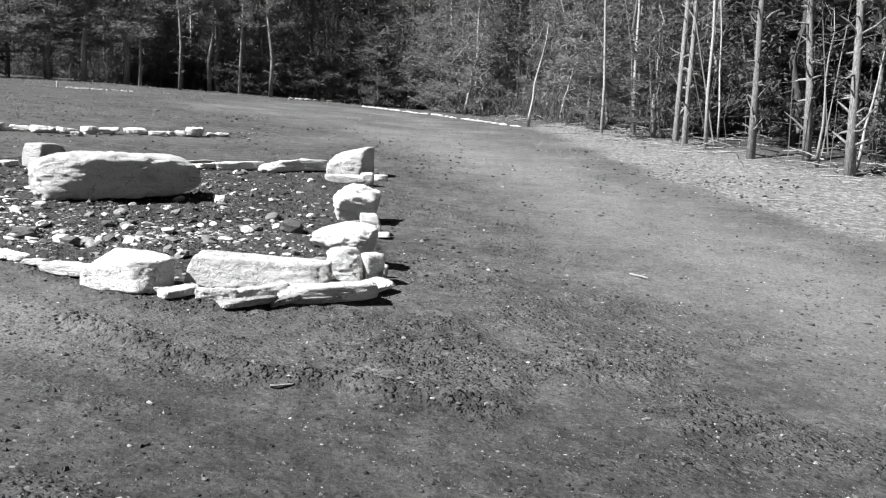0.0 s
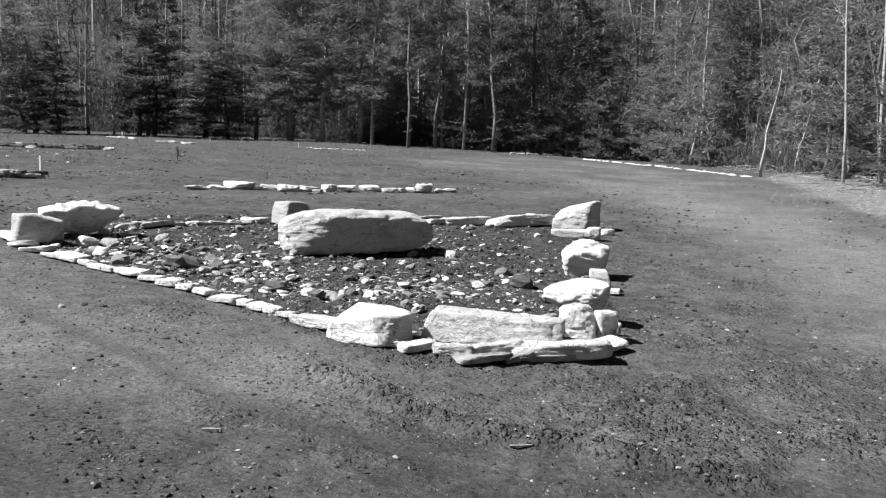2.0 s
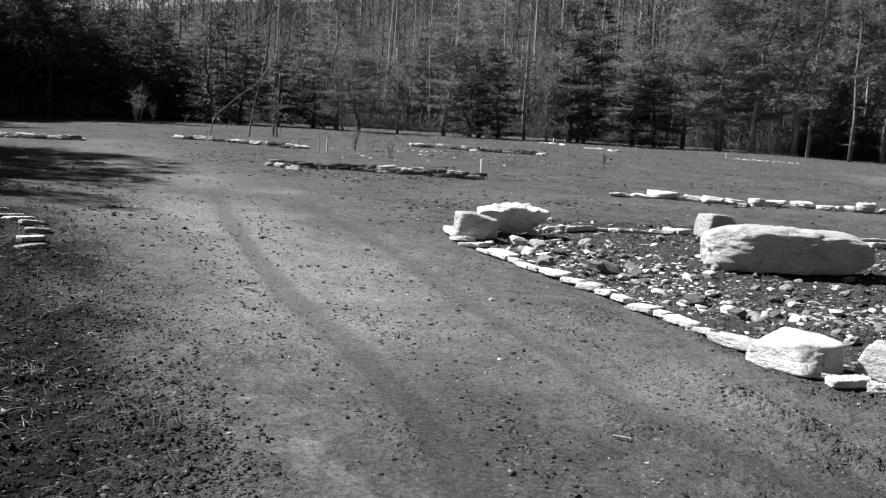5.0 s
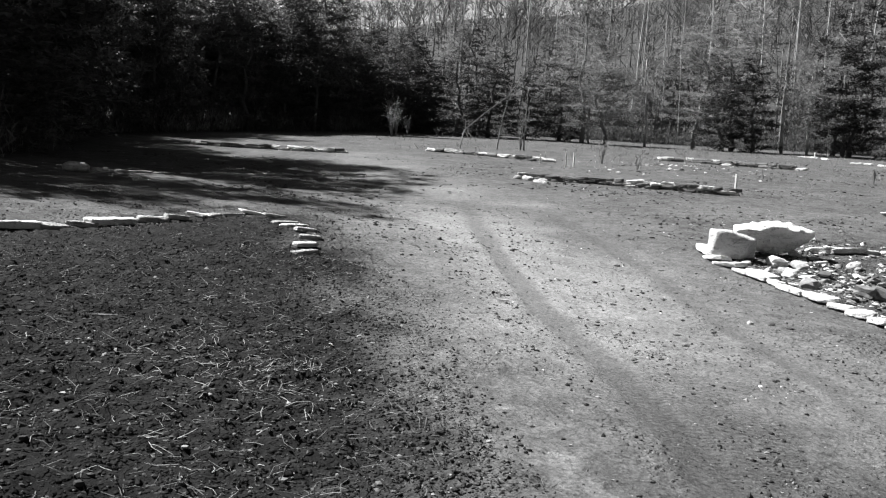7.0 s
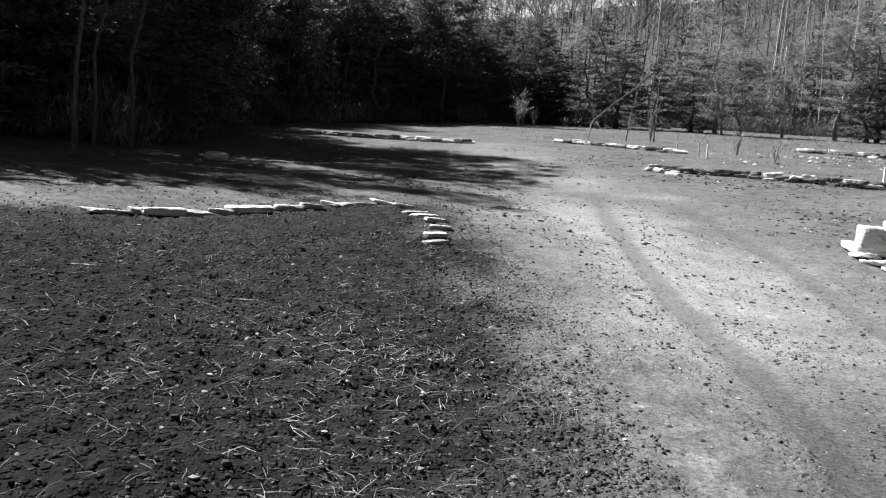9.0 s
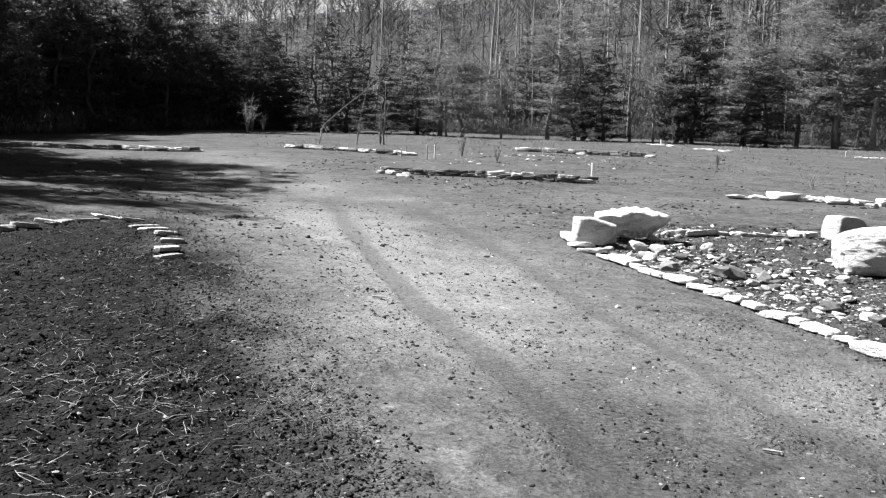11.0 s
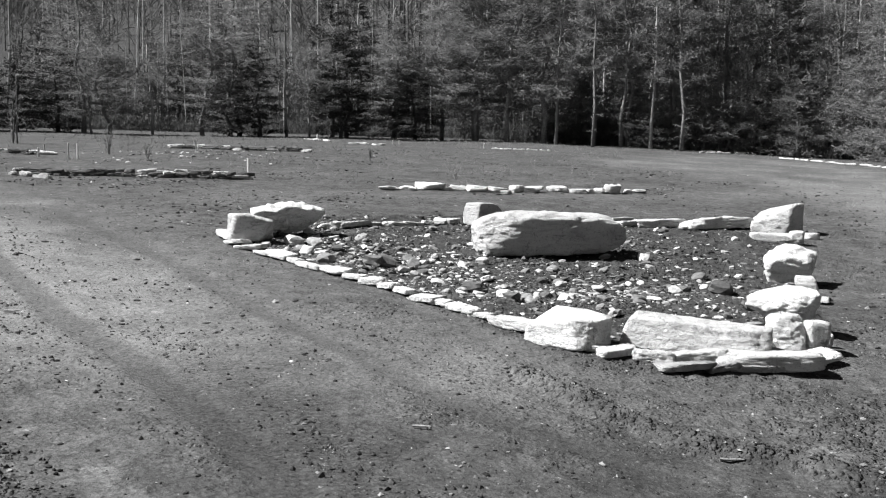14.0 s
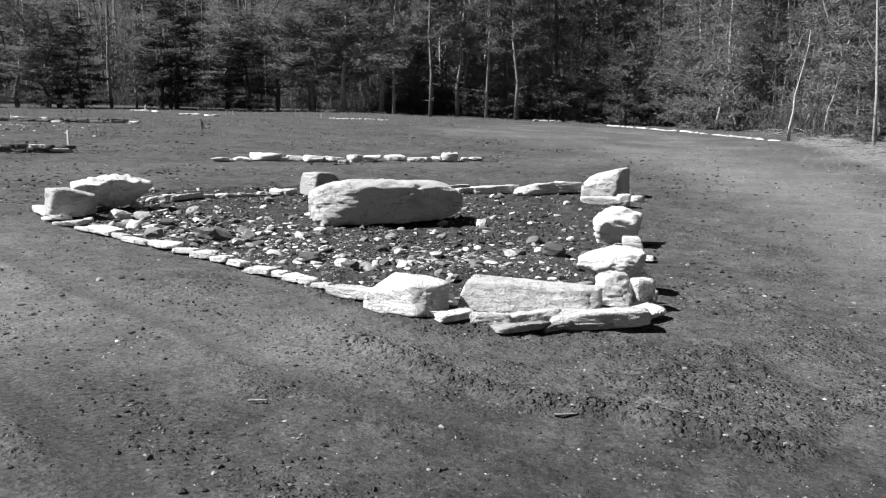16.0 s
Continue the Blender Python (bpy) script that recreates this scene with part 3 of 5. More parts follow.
def stone(name, x, y, turn, size, seed, label, group, mat=None, level=3, sink=0.12, tilt=(0, 0), lift=0.0, **shape):
    """One stone on the ground at x, y; turn in degrees; sink is the part of its height that is buried."""
    ob = new(name, rock_mesh(seed, size, level, mat=mat or PALE_STONE, **shape))
    ob.matrix_world = pose(x, y, ground_at(x, y) + lift - sink * size[2], 0, 0, turn) @ pose(0, 0, 0, tilt[0], tilt[1], 0)
    return tagged(ob, label, "stone" if "boulder" not in name else "boulder", group)


# ---- the stones of the near bed, the field and the shaded bed ----
NEAR_BOULDERS, NEAR_BORDER = "boulders of the near bed", "border of the near stone bed"
stone("long_boulder", -4.21, 11.85, 34, (2.03, 0.73, 0.56), 11, "long rounded grey boulder lying inside the stone-edged bed", NEAR_BOULDERS, BOULDER_STONE, 6, 0.06,
      crisp=17, cuts=0, facets=((-0.70, -0.70, 0.25, 1.12), (-0.8, 0, 0.6, 1.12), (-0.10, -0.62, 0.78, 1.20), (0.75, -0.1, 0.65, 1.16), (0.8, 0, -0.6, 1.10), (0.22, -0.95, -0.2, 0.96)), rough=0.085, taper=0.04, lean=-0.08)
stone("boulder", -6.03, 13.95, 43, (0.61, 0.46, 0.38), 12, "upright angular boulder with a pale sunlit end", NEAR_BOULDERS, BOULDER_STONE, 5, 0.1, crisp=26, cuts=2, facets=((0.6, 0.1, 0.75, 0.80), (-0.9, -0.3, 0.1, 0.92)), rough=0.04)
stone("boulder", -1.69, 16.54, 4, (0.84, 0.46, 0.46), 13, "pale wedge boulder rising to a point at the bed corner", NEAR_BOULDERS, PALE_STONE, 5, 0.1, crisp=26, cuts=0,
      facets=((-0.8, -0.1, 0.55, 0.84), (-0.10, 0.1, 0.98, 0.88), (0.85, -0.45, -0.1, 0.90), (-0.3, -0.75, 0.55, 1.0)), rough=0.05, peak=0.30, shear=0.15)
stone("stone", -1.60, 15.41, 8, (0.79, 0.40, 0.14), 14, "flat pale slab under the corner boulder", NEAR_BORDER, PALE_STONE, 4, 0.1, crisp=22, cuts=8)
stone("stone", -1.28, 15.35, 12, (0.26, 0.26, 0.20), 27, "pale slab end standing under the corner boulder", NEAR_BORDER, PALE_STONE, 4, 0.1, crisp=22, cuts=6)
stone("stone", -1.11, 16.20, 24, (0.26, 0.16, 0.11), 15, "small pale stone at the bed corner", NEAR_BORDER, PALE_STONE, 3, 0.1)
stone("boulder", -1.15, 12.08, 2, (0.66, 0.50, 0.50), 16, "faceted pale lump of weathered stone", NEAR_BOULDERS, PALE_STONE, 5, 0.1, crisp=17, cuts=4,
      facets=((-0.62, -0.2, 0.72, 0.74), (0.55, -0.2, 0.80, 0.84), (0.1, -0.85, -0.5, 0.84), (0.15, -0.7, 0.7, 0.98)), rough=0.09, under=0.22)
stone("stone", -0.88, 11.31, 6, (0.28, 0.22, 0.29), 17, "small blocky pale stone in the border", NEAR_BORDER, PALE_STONE, 4, 0.05, crisp=22, cuts=6, rough=0.08, under=0.2)
stone("stone", -0.84, 11.10, 6, (0.42, 0.20, 0.06), 28, "thin pale slab under the blocky border stone", NEAR_BORDER, PALE_STONE, 4, 0.1, crisp=22, cuts=6, rough=0.07)
stone("boulder", -0.98, 9.24, 4, (0.68, 0.42, 0.33), 18, "knobbly pale boulder lying across the border", NEAR_BOULDERS, PALE_STONE, 5, 0.0, lift=0.05, crisp=15, cuts=3,
      facets=((-0.55, -0.2, -0.8, 0.66), (-0.55, -0.1, 0.8, 0.82), (0.3, -0.6, 0.6, 0.88), (0.85, -0.5, 0.0, 0.84)), rough=0.11, under=0.12)
stone("boulder", -0.89, 8.50, 2, (0.32, 0.22, 0.34), 19, "upright pale stone leaning on the border corner", NEAR_BOULDERS, PALE_STONE, 5, 0.06, crisp=18, cuts=2,
      facets=((0.75, -0.3, 0.55, 0.90), (-0.85, 0, -0.5, 0.80), (-0.6, -0.4, 0.6, 1.0)), rough=0.07, lean=-0.14)
stone("boulder", -0.66, 8.62, 34, (0.20, 0.22, 0.28), 20, "dark shaded stone at the border corner", NEAR_BOULDERS, PALE_STONE, 4, 0.1, crisp=18, cuts=6)
stone("stone", -0.57, 8.91, 12, (0.12, 0.09, 0.12), 21, "small white stone at the border corner", NEAR_BORDER, PALE_STONE, 3, 0.1)
stone("boulder", -1.56, 7.86, 3, (1.22, 0.34, 0.33), 22, "long squared pale block with a bedded face", NEAR_BOULDERS, PALE_STONE, 6, 0.08, crisp=34, cuts=0,
      facets=((0.20, -0.04, 0.97, 0.70), (0.92, -0.3, 0.15, 1.0), (-0.98, 0.0, 0.12, 0.98), (0.4, -0.25, 0.87, 0.98)), rough=0.04, taper=0.05, shear=0.22, ledges=0.15)
stone("boulder", -2.56, 7.46, -18, (0.60, 0.46, 0.29), 23, "wedge-shaped pale block with a smooth sloping top", NEAR_BOULDERS, PALE_STONE, 5, 0.08, crisp=28, cuts=0,
      facets=((-0.26, -0.40, 0.88, 0.82), (0.30, -0.05, 0.95, 0.90), (0.90, -0.40, 0.20, 0.99), (-0.9, -0.2, 0.3, 1.06)), rough=0.04, shear=0.10)
stone("boulder", -7.74, 9.90, 33, (0.60, 0.45, 0.35), 24, "squat block with one sunlit face and one dark face", NEAR_BOULDERS, BOULDER_STONE, 5, 0.06, lift=0.04, crisp=28, cuts=0,
      facets=((0.45, 0.0, 0.89, 0.86), (-0.94, -0.30, 0.1, 0.94), (0.9, -0.2, -0.35, 1.0)), rough=0.035, shear=-0.04)
stone("boulder", -7.72, 10.74, 36, (1.04, 0.66, 0.44), 25, "rough white overhanging boulder at the bed tip", NEAR_BOULDERS, PALE_STONE, 5, 0.0, lift=0.0, crisp=14, cuts=2,
      facets=((-0.6, -0.1, 0.8, 0.74), (0.55, -0.1, 0.8, 0.80), (0.1, -0.85, -0.5, 0.55), (0.6, -0.5, -0.6, 0.74)), rough=0.19, under=0.22)


def edge_slab(ax, ay, bx, by, height, seed, label, group, mat=None, depth=0.0, **shape):
    """A slab of a border whose front foot runs from a to b on the plan, with its body behind that line."""
    n = math.hypot(bx - ax, by - ay)
    w = depth or min(0.26, max(0.12, 0.45 * n))
    ux, uy = (bx - ax) / n, (by - ay) / n
    rng = np.random.default_rng(3000 + seed)
    shape = {"crisp": 26.0, "cuts": 9, "rough": 0.16, "deep": 0.70, **shape}
    return stone("stone", (ax + bx) / 2 - uy * w * 0.5, (ay + by) / 2 + ux * w * 0.5, math.degrees(math.atan2(uy, ux)) + rng.normal() * 3, (n * 1.16, w, height * 1.1), seed, label, group,
                 mat, 4, 0.10, (rng.normal() * 3.5, rng.normal() * 3.5), **shape)


edge_slab(-3.38, 7.67, -2.94, 7.4, 0.09, 30, "small pale border stone beside the dirt track", NEAR_BORDER)
edge_slab(-3.62, 7.73, -3.37, 7.67, 0.05, 31, "small pale border stone beside the dirt track", NEAR_BORDER)
edge_slab(-3.8, 7.87, -3.58, 7.7, 0.05, 32, "small pale border stone beside the dirt track", NEAR_BORDER)
edge_slab(-4.0, 7.95, -3.75, 7.82, 0.05, 33, "small pale border stone beside the dirt track", NEAR_BORDER)
edge_slab(-4.17, 8.02, -3.95, 7.91, 0.05, 34, "small pale border stone beside the dirt track", NEAR_BORDER)
edge_slab(-4.51, 8.17, -4.12, 7.98, 0.05, 35, "small pale border stone beside the dirt track", NEAR_BORDER)
edge_slab(-4.76, 8.31, -4.49, 8.16, 0.05, 36, "small pale border stone beside the dirt track", NEAR_BORDER)
edge_slab(-4.94, 8.37, -4.73, 8.3, 0.06, 37, "small pale border stone beside the dirt track", NEAR_BORDER)
edge_slab(-5.27, 8.51, -4.94, 8.37, 0.06, 38, "small pale border stone beside the dirt track", NEAR_BORDER)
edge_slab(-5.56, 8.64, -5.23, 8.49, 0.05, 39, "small pale border stone beside the dirt track", NEAR_BORDER)
edge_slab(-5.97, 8.81, -5.56, 8.66, 0.07, 40, "small pale border stone beside the dirt track", NEAR_BORDER)
edge_slab(-6.2, 8.9, -5.96, 8.79, 0.05, 41, "small pale border stone beside the dirt track", NEAR_BORDER)
edge_slab(-6.4, 8.98, -6.17, 8.87, 0.05, 42, "small pale border stone beside the dirt track", NEAR_BORDER)
edge_slab(-6.63, 9.11, -6.39, 8.98, 0.05, 43, "small pale border stone beside the dirt track", NEAR_BORDER)
edge_slab(-7.05, 9.26, -6.61, 9.1, 0.06, 44, "small pale border stone beside the dirt track", NEAR_BORDER)
edge_slab(-7.3, 9.37, -7.01, 9.24, 0.05, 45, "small pale border stone beside the dirt track", NEAR_BORDER)
edge_slab(-7.74, 9.52, -7.29, 9.38, 0.05, 46, "small pale border stone beside the dirt track", NEAR_BORDER)
edge_slab(-8.12, 9.81, -7.67, 9.49, 0.05, 47, "small pale border stone beside the dirt track", NEAR_BORDER)
edge_slab(-8.51, 10.13, -8.07, 9.79, 0.07, 48, "small pale border stone beside the dirt track", NEAR_BORDER)
edge_slab(-2.36, 7.25, -2.18, 7.29, 0.05, 49, "flat weathered slab laid along the bed front", NEAR_BORDER)
edge_slab(-2.15, 7.12, -1.93, 7.3, 0.06, 50, "flat weathered slab laid along the bed front", NEAR_BORDER)
edge_slab(-1.89, 7.13, -1.63, 7.22, 0.09, 51, "flat weathered slab laid along the bed front", NEAR_BORDER)
edge_slab(-1.64, 7.24, -1.23, 7.44, 0.09, 52, "flat weathered slab laid along the bed front", NEAR_BORDER)
edge_slab(-1.24, 7.39, -0.56, 7.79, 0.12, 53, "flat weathered slab laid along the bed front", NEAR_BORDER)
edge_slab(-0.74, 7.81, -0.39, 8.32, 0.05, 54, "flat weathered slab laid along the bed front", NEAR_BORDER)
edge_slab(-1.63, 7.01, -1.29, 7.27, 0.05, 55, "flat weathered slab laid along the bed front", NEAR_BORDER, GREY_STONE)
edge_slab(-1.31, 7.27, -1.13, 7.4, 0.05, 56, "flat weathered slab laid along the bed front", NEAR_BORDER, GREY_STONE)
edge_slab(-1.13, 7.38, -0.74, 7.73, 0.05, 57, "flat weathered slab laid along the bed front", NEAR_BORDER, GREY_STONE)
edge_slab(-7.79, 11.68, -7.46, 11.91, 0.08, 58, "low flat stone in the back edge of the bed", NEAR_BORDER)
edge_slab(-7.46, 11.89, -7.32, 12.42, 0.07, 59, "low flat stone in the back edge of the bed", NEAR_BORDER)
edge_slab(-7.35, 12.44, -7.21, 12.59, 0.05, 60, "low flat stone in the back edge of the bed", NEAR_BORDER)
edge_slab(-7.23, 12.63, -7.07, 12.68, 0.06, 61, "low flat stone in the back edge of the bed", NEAR_BORDER)
edge_slab(-7.07, 12.67, -6.89, 12.82, 0.05, 62, "low flat stone in the back edge of the bed", NEAR_BORDER)
edge_slab(-6.9, 12.81, -6.68, 13.0, 0.05, 63, "low flat stone in the back edge of the bed", NEAR_BORDER)
edge_slab(-6.81, 13.22, -6.66, 13.32, 0.05, 64, "low flat stone in the back edge of the bed", NEAR_BORDER)
edge_slab(-6.67, 13.29, -6.36, 13.2, 0.08, 65, "low flat stone in the back edge of the bed", NEAR_BORDER)
edge_slab(-6.39, 13.21, -6.31, 13.73, 0.06, 66, "low flat stone in the back edge of the bed", NEAR_BORDER)
edge_slab(-4.37, 15.76, -4.17, 16.69, 0.06, 67, "low flat stone in the back edge of the bed", NEAR_BORDER)
edge_slab(-4.04, 15.17, -3.72, 15.6, 0.07, 68, "low flat stone in the back edge of the bed", NEAR_BORDER)
edge_slab(-3.76, 15.44, -3.16, 15.96, 0.12, 69, "low flat stone in the back edge of the bed", NEAR_BORDER)
edge_slab(-3.21, 15.93, -2.91, 15.8, 0.12, 70, "low flat stone in the back edge of the bed", NEAR_BORDER)
edge_slab(-3.09, 15.6, -2.88, 15.76, 0.05, 71, "low flat stone in the back edge of the bed", NEAR_BORDER)
edge_slab(-2.91, 15.64, -2.1, 16.37, 0.17, 72, "low flat stone in the back edge of the bed", NEAR_BORDER, PALE_STONE, 0.34, lean=0.2)
stone("stone", -9.80, 17.59, 36, (0.51, 0.25, 0.08), 71, "pale flat stone in a low row across the field", "stone row beyond the near bed", PALE_STONE, 4, 0.1, crisp=22, cuts=12, deep=0.50, rough=0.16, tilt=(-5, 0))
stone("stone", -9.52, 17.91, 23, (0.43, 0.21, 0.09), 72, "pale flat stone in a low row across the field", "stone row beyond the near bed", PALE_STONE, 4, 0.1, crisp=22, cuts=12, deep=0.50, rough=0.16, tilt=(6, 1))
stone("stone", -9.12, 18.34, 32, (0.75, 0.38, 0.16), 73, "pale flat stone in a low row across the field", "stone row beyond the near bed", PALE_STONE, 4, 0.1, crisp=22, cuts=12, deep=0.50, rough=0.16, tilt=(4, 2))
stone("stone", -8.77, 18.40, 20, (0.24, 0.12, 0.08), 74, "pale flat stone in a low row across the field", "stone row beyond the near bed", PALE_STONE, 4, 0.1, crisp=22, cuts=12, deep=0.50, rough=0.16, tilt=(2, 3))
stone("stone", -8.60, 18.60, 29, (0.40, 0.20, 0.12), 75, "pale flat stone in a low row across the field", "stone row beyond the near bed", PALE_STONE, 4, 0.1, crisp=22, cuts=12, deep=0.50, rough=0.16, tilt=(0, 4))
stone("stone", -8.18, 18.62, 17, (0.54, 0.27, 0.15), 76, "pale flat stone in a low row across the field", "stone row beyond the near bed", PALE_STONE, 4, 0.1, crisp=22, cuts=12, deep=0.50, rough=0.16, tilt=(-2, 5))
stone("stone", -7.82, 19.00, 26, (0.53, 0.26, 0.12), 77, "pale flat stone in a low row across the field", "stone row beyond the near bed", PALE_STONE, 4, 0.1, crisp=22, cuts=12, deep=0.50, rough=0.16, tilt=(-4, 6))
stone("stone", -7.48, 18.71, 14, (0.27, 0.14, 0.09), 78, "pale flat stone in a low row across the field", "stone row beyond the near bed", PALE_STONE, 4, 0.1, crisp=22, cuts=12, deep=0.50, rough=0.16, tilt=(-6, -6))
stone("stone", -7.45, 19.35, 24, (0.36, 0.18, 0.16), 79, "pale flat stone in a low row across the field", "stone row beyond the near bed", PALE_STONE, 4, 0.1, crisp=22, cuts=12, deep=0.50, rough=0.16, tilt=(5, -5))
stone("stone", -7.32, 19.75, 12, (0.66, 0.33, 0.12), 80, "pale flat stone in a low row across the field", "stone row beyond the near bed", PALE_STONE, 4, 0.1, crisp=22, cuts=12, deep=0.50, rough=0.16, tilt=(3, -4))
stone("stone", -6.82, 20.32, 20, (0.57, 0.28, 0.14), 81, "pale flat stone in a low row across the field", "stone row beyond the near bed", PALE_STONE, 4, 0.1, crisp=22, cuts=12, deep=0.50, rough=0.16, tilt=(1, -3))
stone("stone", -6.36, 20.35, 8, (0.40, 0.20, 0.10), 82, "pale flat stone in a low row across the field", "stone row beyond the near bed", PALE_STONE, 4, 0.1, crisp=22, cuts=12, deep=0.50, rough=0.16, tilt=(-1, -2))
stone("stone", -6.12, 20.52, 43, (0.23, 0.11, 0.10), 83, "dark-sided stone in a low row across the field", "stone row beyond the near bed", PALE_STONE, 4, 0.1, crisp=22, cuts=12, deep=0.50, rough=0.16, tilt=(-3, -1))
stone("stone", -5.97, 20.67, 5, (0.33, 0.16, 0.13), 84, "pale flat stone in a low row across the field", "stone row beyond the near bed", PALE_STONE, 4, 0.1, crisp=22, cuts=12, deep=0.50, rough=0.16, tilt=(-5, 0))
stone("stone", -5.67, 20.85, 41, (0.54, 0.27, 0.23), 85, "dark-sided stone in a low row across the field", "stone row beyond the near bed", PALE_STONE, 4, 0.1, crisp=22, cuts=12, deep=0.50, rough=0.16, tilt=(6, 1))
stone("stone", -5.40, 21.16, 24, (0.24, 0.12, 0.10), 86, "pale flat stone in a low row across the field", "stone row beyond the near bed", PALE_STONE, 4, 0.1, crisp=22, cuts=12, deep=0.50, rough=0.16, tilt=(4, 2))
stone("stone", -5.20, 21.40, 12, (0.34, 0.17, 0.08), 87, "pale flat stone in a low row across the field", "stone row beyond the near bed", PALE_STONE, 4, 0.1, crisp=22, cuts=12, deep=0.50, rough=0.16, tilt=(2, 3))
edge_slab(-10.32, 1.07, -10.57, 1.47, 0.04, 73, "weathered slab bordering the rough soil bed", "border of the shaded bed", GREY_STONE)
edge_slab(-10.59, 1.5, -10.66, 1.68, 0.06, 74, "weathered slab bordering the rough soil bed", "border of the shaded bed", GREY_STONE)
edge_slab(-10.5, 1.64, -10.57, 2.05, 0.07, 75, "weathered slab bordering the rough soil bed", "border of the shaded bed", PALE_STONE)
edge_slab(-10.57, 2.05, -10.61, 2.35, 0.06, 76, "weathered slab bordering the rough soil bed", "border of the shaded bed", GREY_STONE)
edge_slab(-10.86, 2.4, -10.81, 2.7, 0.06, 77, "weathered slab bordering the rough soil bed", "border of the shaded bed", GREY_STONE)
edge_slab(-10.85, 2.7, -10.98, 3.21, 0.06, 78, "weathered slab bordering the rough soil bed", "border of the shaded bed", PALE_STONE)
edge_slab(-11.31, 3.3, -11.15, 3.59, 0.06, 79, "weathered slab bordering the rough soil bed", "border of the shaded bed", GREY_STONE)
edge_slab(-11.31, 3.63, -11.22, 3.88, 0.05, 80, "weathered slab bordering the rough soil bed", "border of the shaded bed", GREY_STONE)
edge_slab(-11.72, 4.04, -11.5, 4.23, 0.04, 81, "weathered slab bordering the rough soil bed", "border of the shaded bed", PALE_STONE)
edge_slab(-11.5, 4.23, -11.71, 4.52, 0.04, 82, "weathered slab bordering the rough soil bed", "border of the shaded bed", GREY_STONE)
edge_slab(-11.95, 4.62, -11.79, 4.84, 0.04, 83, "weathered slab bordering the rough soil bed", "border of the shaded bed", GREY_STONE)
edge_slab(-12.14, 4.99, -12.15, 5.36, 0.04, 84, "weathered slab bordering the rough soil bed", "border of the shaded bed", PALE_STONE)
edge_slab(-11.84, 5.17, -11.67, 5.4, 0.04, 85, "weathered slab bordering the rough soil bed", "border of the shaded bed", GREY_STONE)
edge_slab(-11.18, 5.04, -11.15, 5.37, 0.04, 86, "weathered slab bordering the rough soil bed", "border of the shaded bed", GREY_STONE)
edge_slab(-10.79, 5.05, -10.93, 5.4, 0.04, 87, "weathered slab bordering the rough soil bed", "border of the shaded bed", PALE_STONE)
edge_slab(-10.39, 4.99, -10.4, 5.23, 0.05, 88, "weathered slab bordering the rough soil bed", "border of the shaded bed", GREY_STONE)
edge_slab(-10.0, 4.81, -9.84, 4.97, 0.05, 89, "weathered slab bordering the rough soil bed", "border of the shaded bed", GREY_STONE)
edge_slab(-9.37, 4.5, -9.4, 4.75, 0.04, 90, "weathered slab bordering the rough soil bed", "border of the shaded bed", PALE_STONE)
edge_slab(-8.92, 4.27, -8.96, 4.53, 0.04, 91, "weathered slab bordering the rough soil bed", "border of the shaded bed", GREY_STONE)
stone("boulder", -18.09, 4.19, 77, (0.48, 0.39, 0.19), 26, "low round grey rock on the shaded ground", "boulders of the field", GREY_STONE, 4, 0.1, crisp=2.6, cuts=0, rough=0.05)


def stone_row(a, b, height, count, courses, seed, label, group, mat, skip=0.0, other=None):
    """A low row of stones from a to b, in one or more courses."""
    rng = np.random.default_rng(900 + seed)
    turn = math.degrees(math.atan2(b[1] - a[1], b[0] - a[0]))
    length = math.hypot(b[0] - a[0], b[1] - a[1])
    kinds = [rock_mesh(5000 + seed * 10 + k, (1, 0.7, 1), 2 if courses == 1 else 3, 16.0, 6, 0.06, mat, smooth=False) for k in range(5)]
    others = [rock_mesh(6000 + seed * 10 + k, (1, 0.7, 1), 3, 18.0, 8, 0.10, other, smooth=False) for k in range(3)] if other else []
    for course in range(courses):
        s, gap = 0.0, length / count
        while s < length:
            w = gap * rng.uniform(0.7, 1.35)
            h = height / courses * rng.uniform(0.8, 1.35) * (1.25 if courses > 1 else 1.0)
            t = min(s + w / 2, length) / length
            x = a[0] + (b[0] - a[0]) * t + rng.normal() * 0.05
            y = a[1] + (b[1] - a[1]) * t + rng.normal() * 0.05
            s += w
            if rng.uniform() < skip:
                continue
            ob = new("stone", others[rng.integers(3)] if others and rng.uniform() < 0.35 else kinds[rng.integers(5)])
            ob.matrix_world = (pose(x, y, ground_at(x, y) + course * height / courses * 0.92 - 0.02, rng.normal() * 3, rng.normal() * 3, turn + rng.normal() * 7)
                               @ Matrix.Diagonal((w * (1.18 if courses > 1 else 1.1), max(0.16, w * 0.6), h, 1)))
            tagged(ob, label, "stone", group)


# the dark stones of these rows carry shade in their colour, the others are pale
stone_row((-17.83, 14.62), (-13.20, 17.06), 0.17, 19, 3, 1, "thin slab in a dry-stacked bed edge, mostly coloured dark for shade", "dry-stacked edge of the field bed", SHADE_STONE, 0.0, PALE_STONE)
stone_row((-17.83, 14.62), (-16.34, 14.26), 0.10, 6, 1, 9, "dark thin slab in a dry-stacked bed edge", "dry-stacked edge of the field bed", GREY_STONE)
stone_row((-23.69, 25.99), (-18.57, 27.36), 0.15, 15, 2, 2, "small stone in a low field row, pale or coloured dark for shade", "stone row beside the field sapling", SHADE_STONE, 0.0, PALE_STONE)
stone_row((-29.24, 19.62), (-23.19, 20.33), 0.14, 14, 2, 3, "small stone in a low field row, pale or coloured dark for shade", "stone row at the far field bed", SHADE_STONE, 0.0, PALE_STONE)
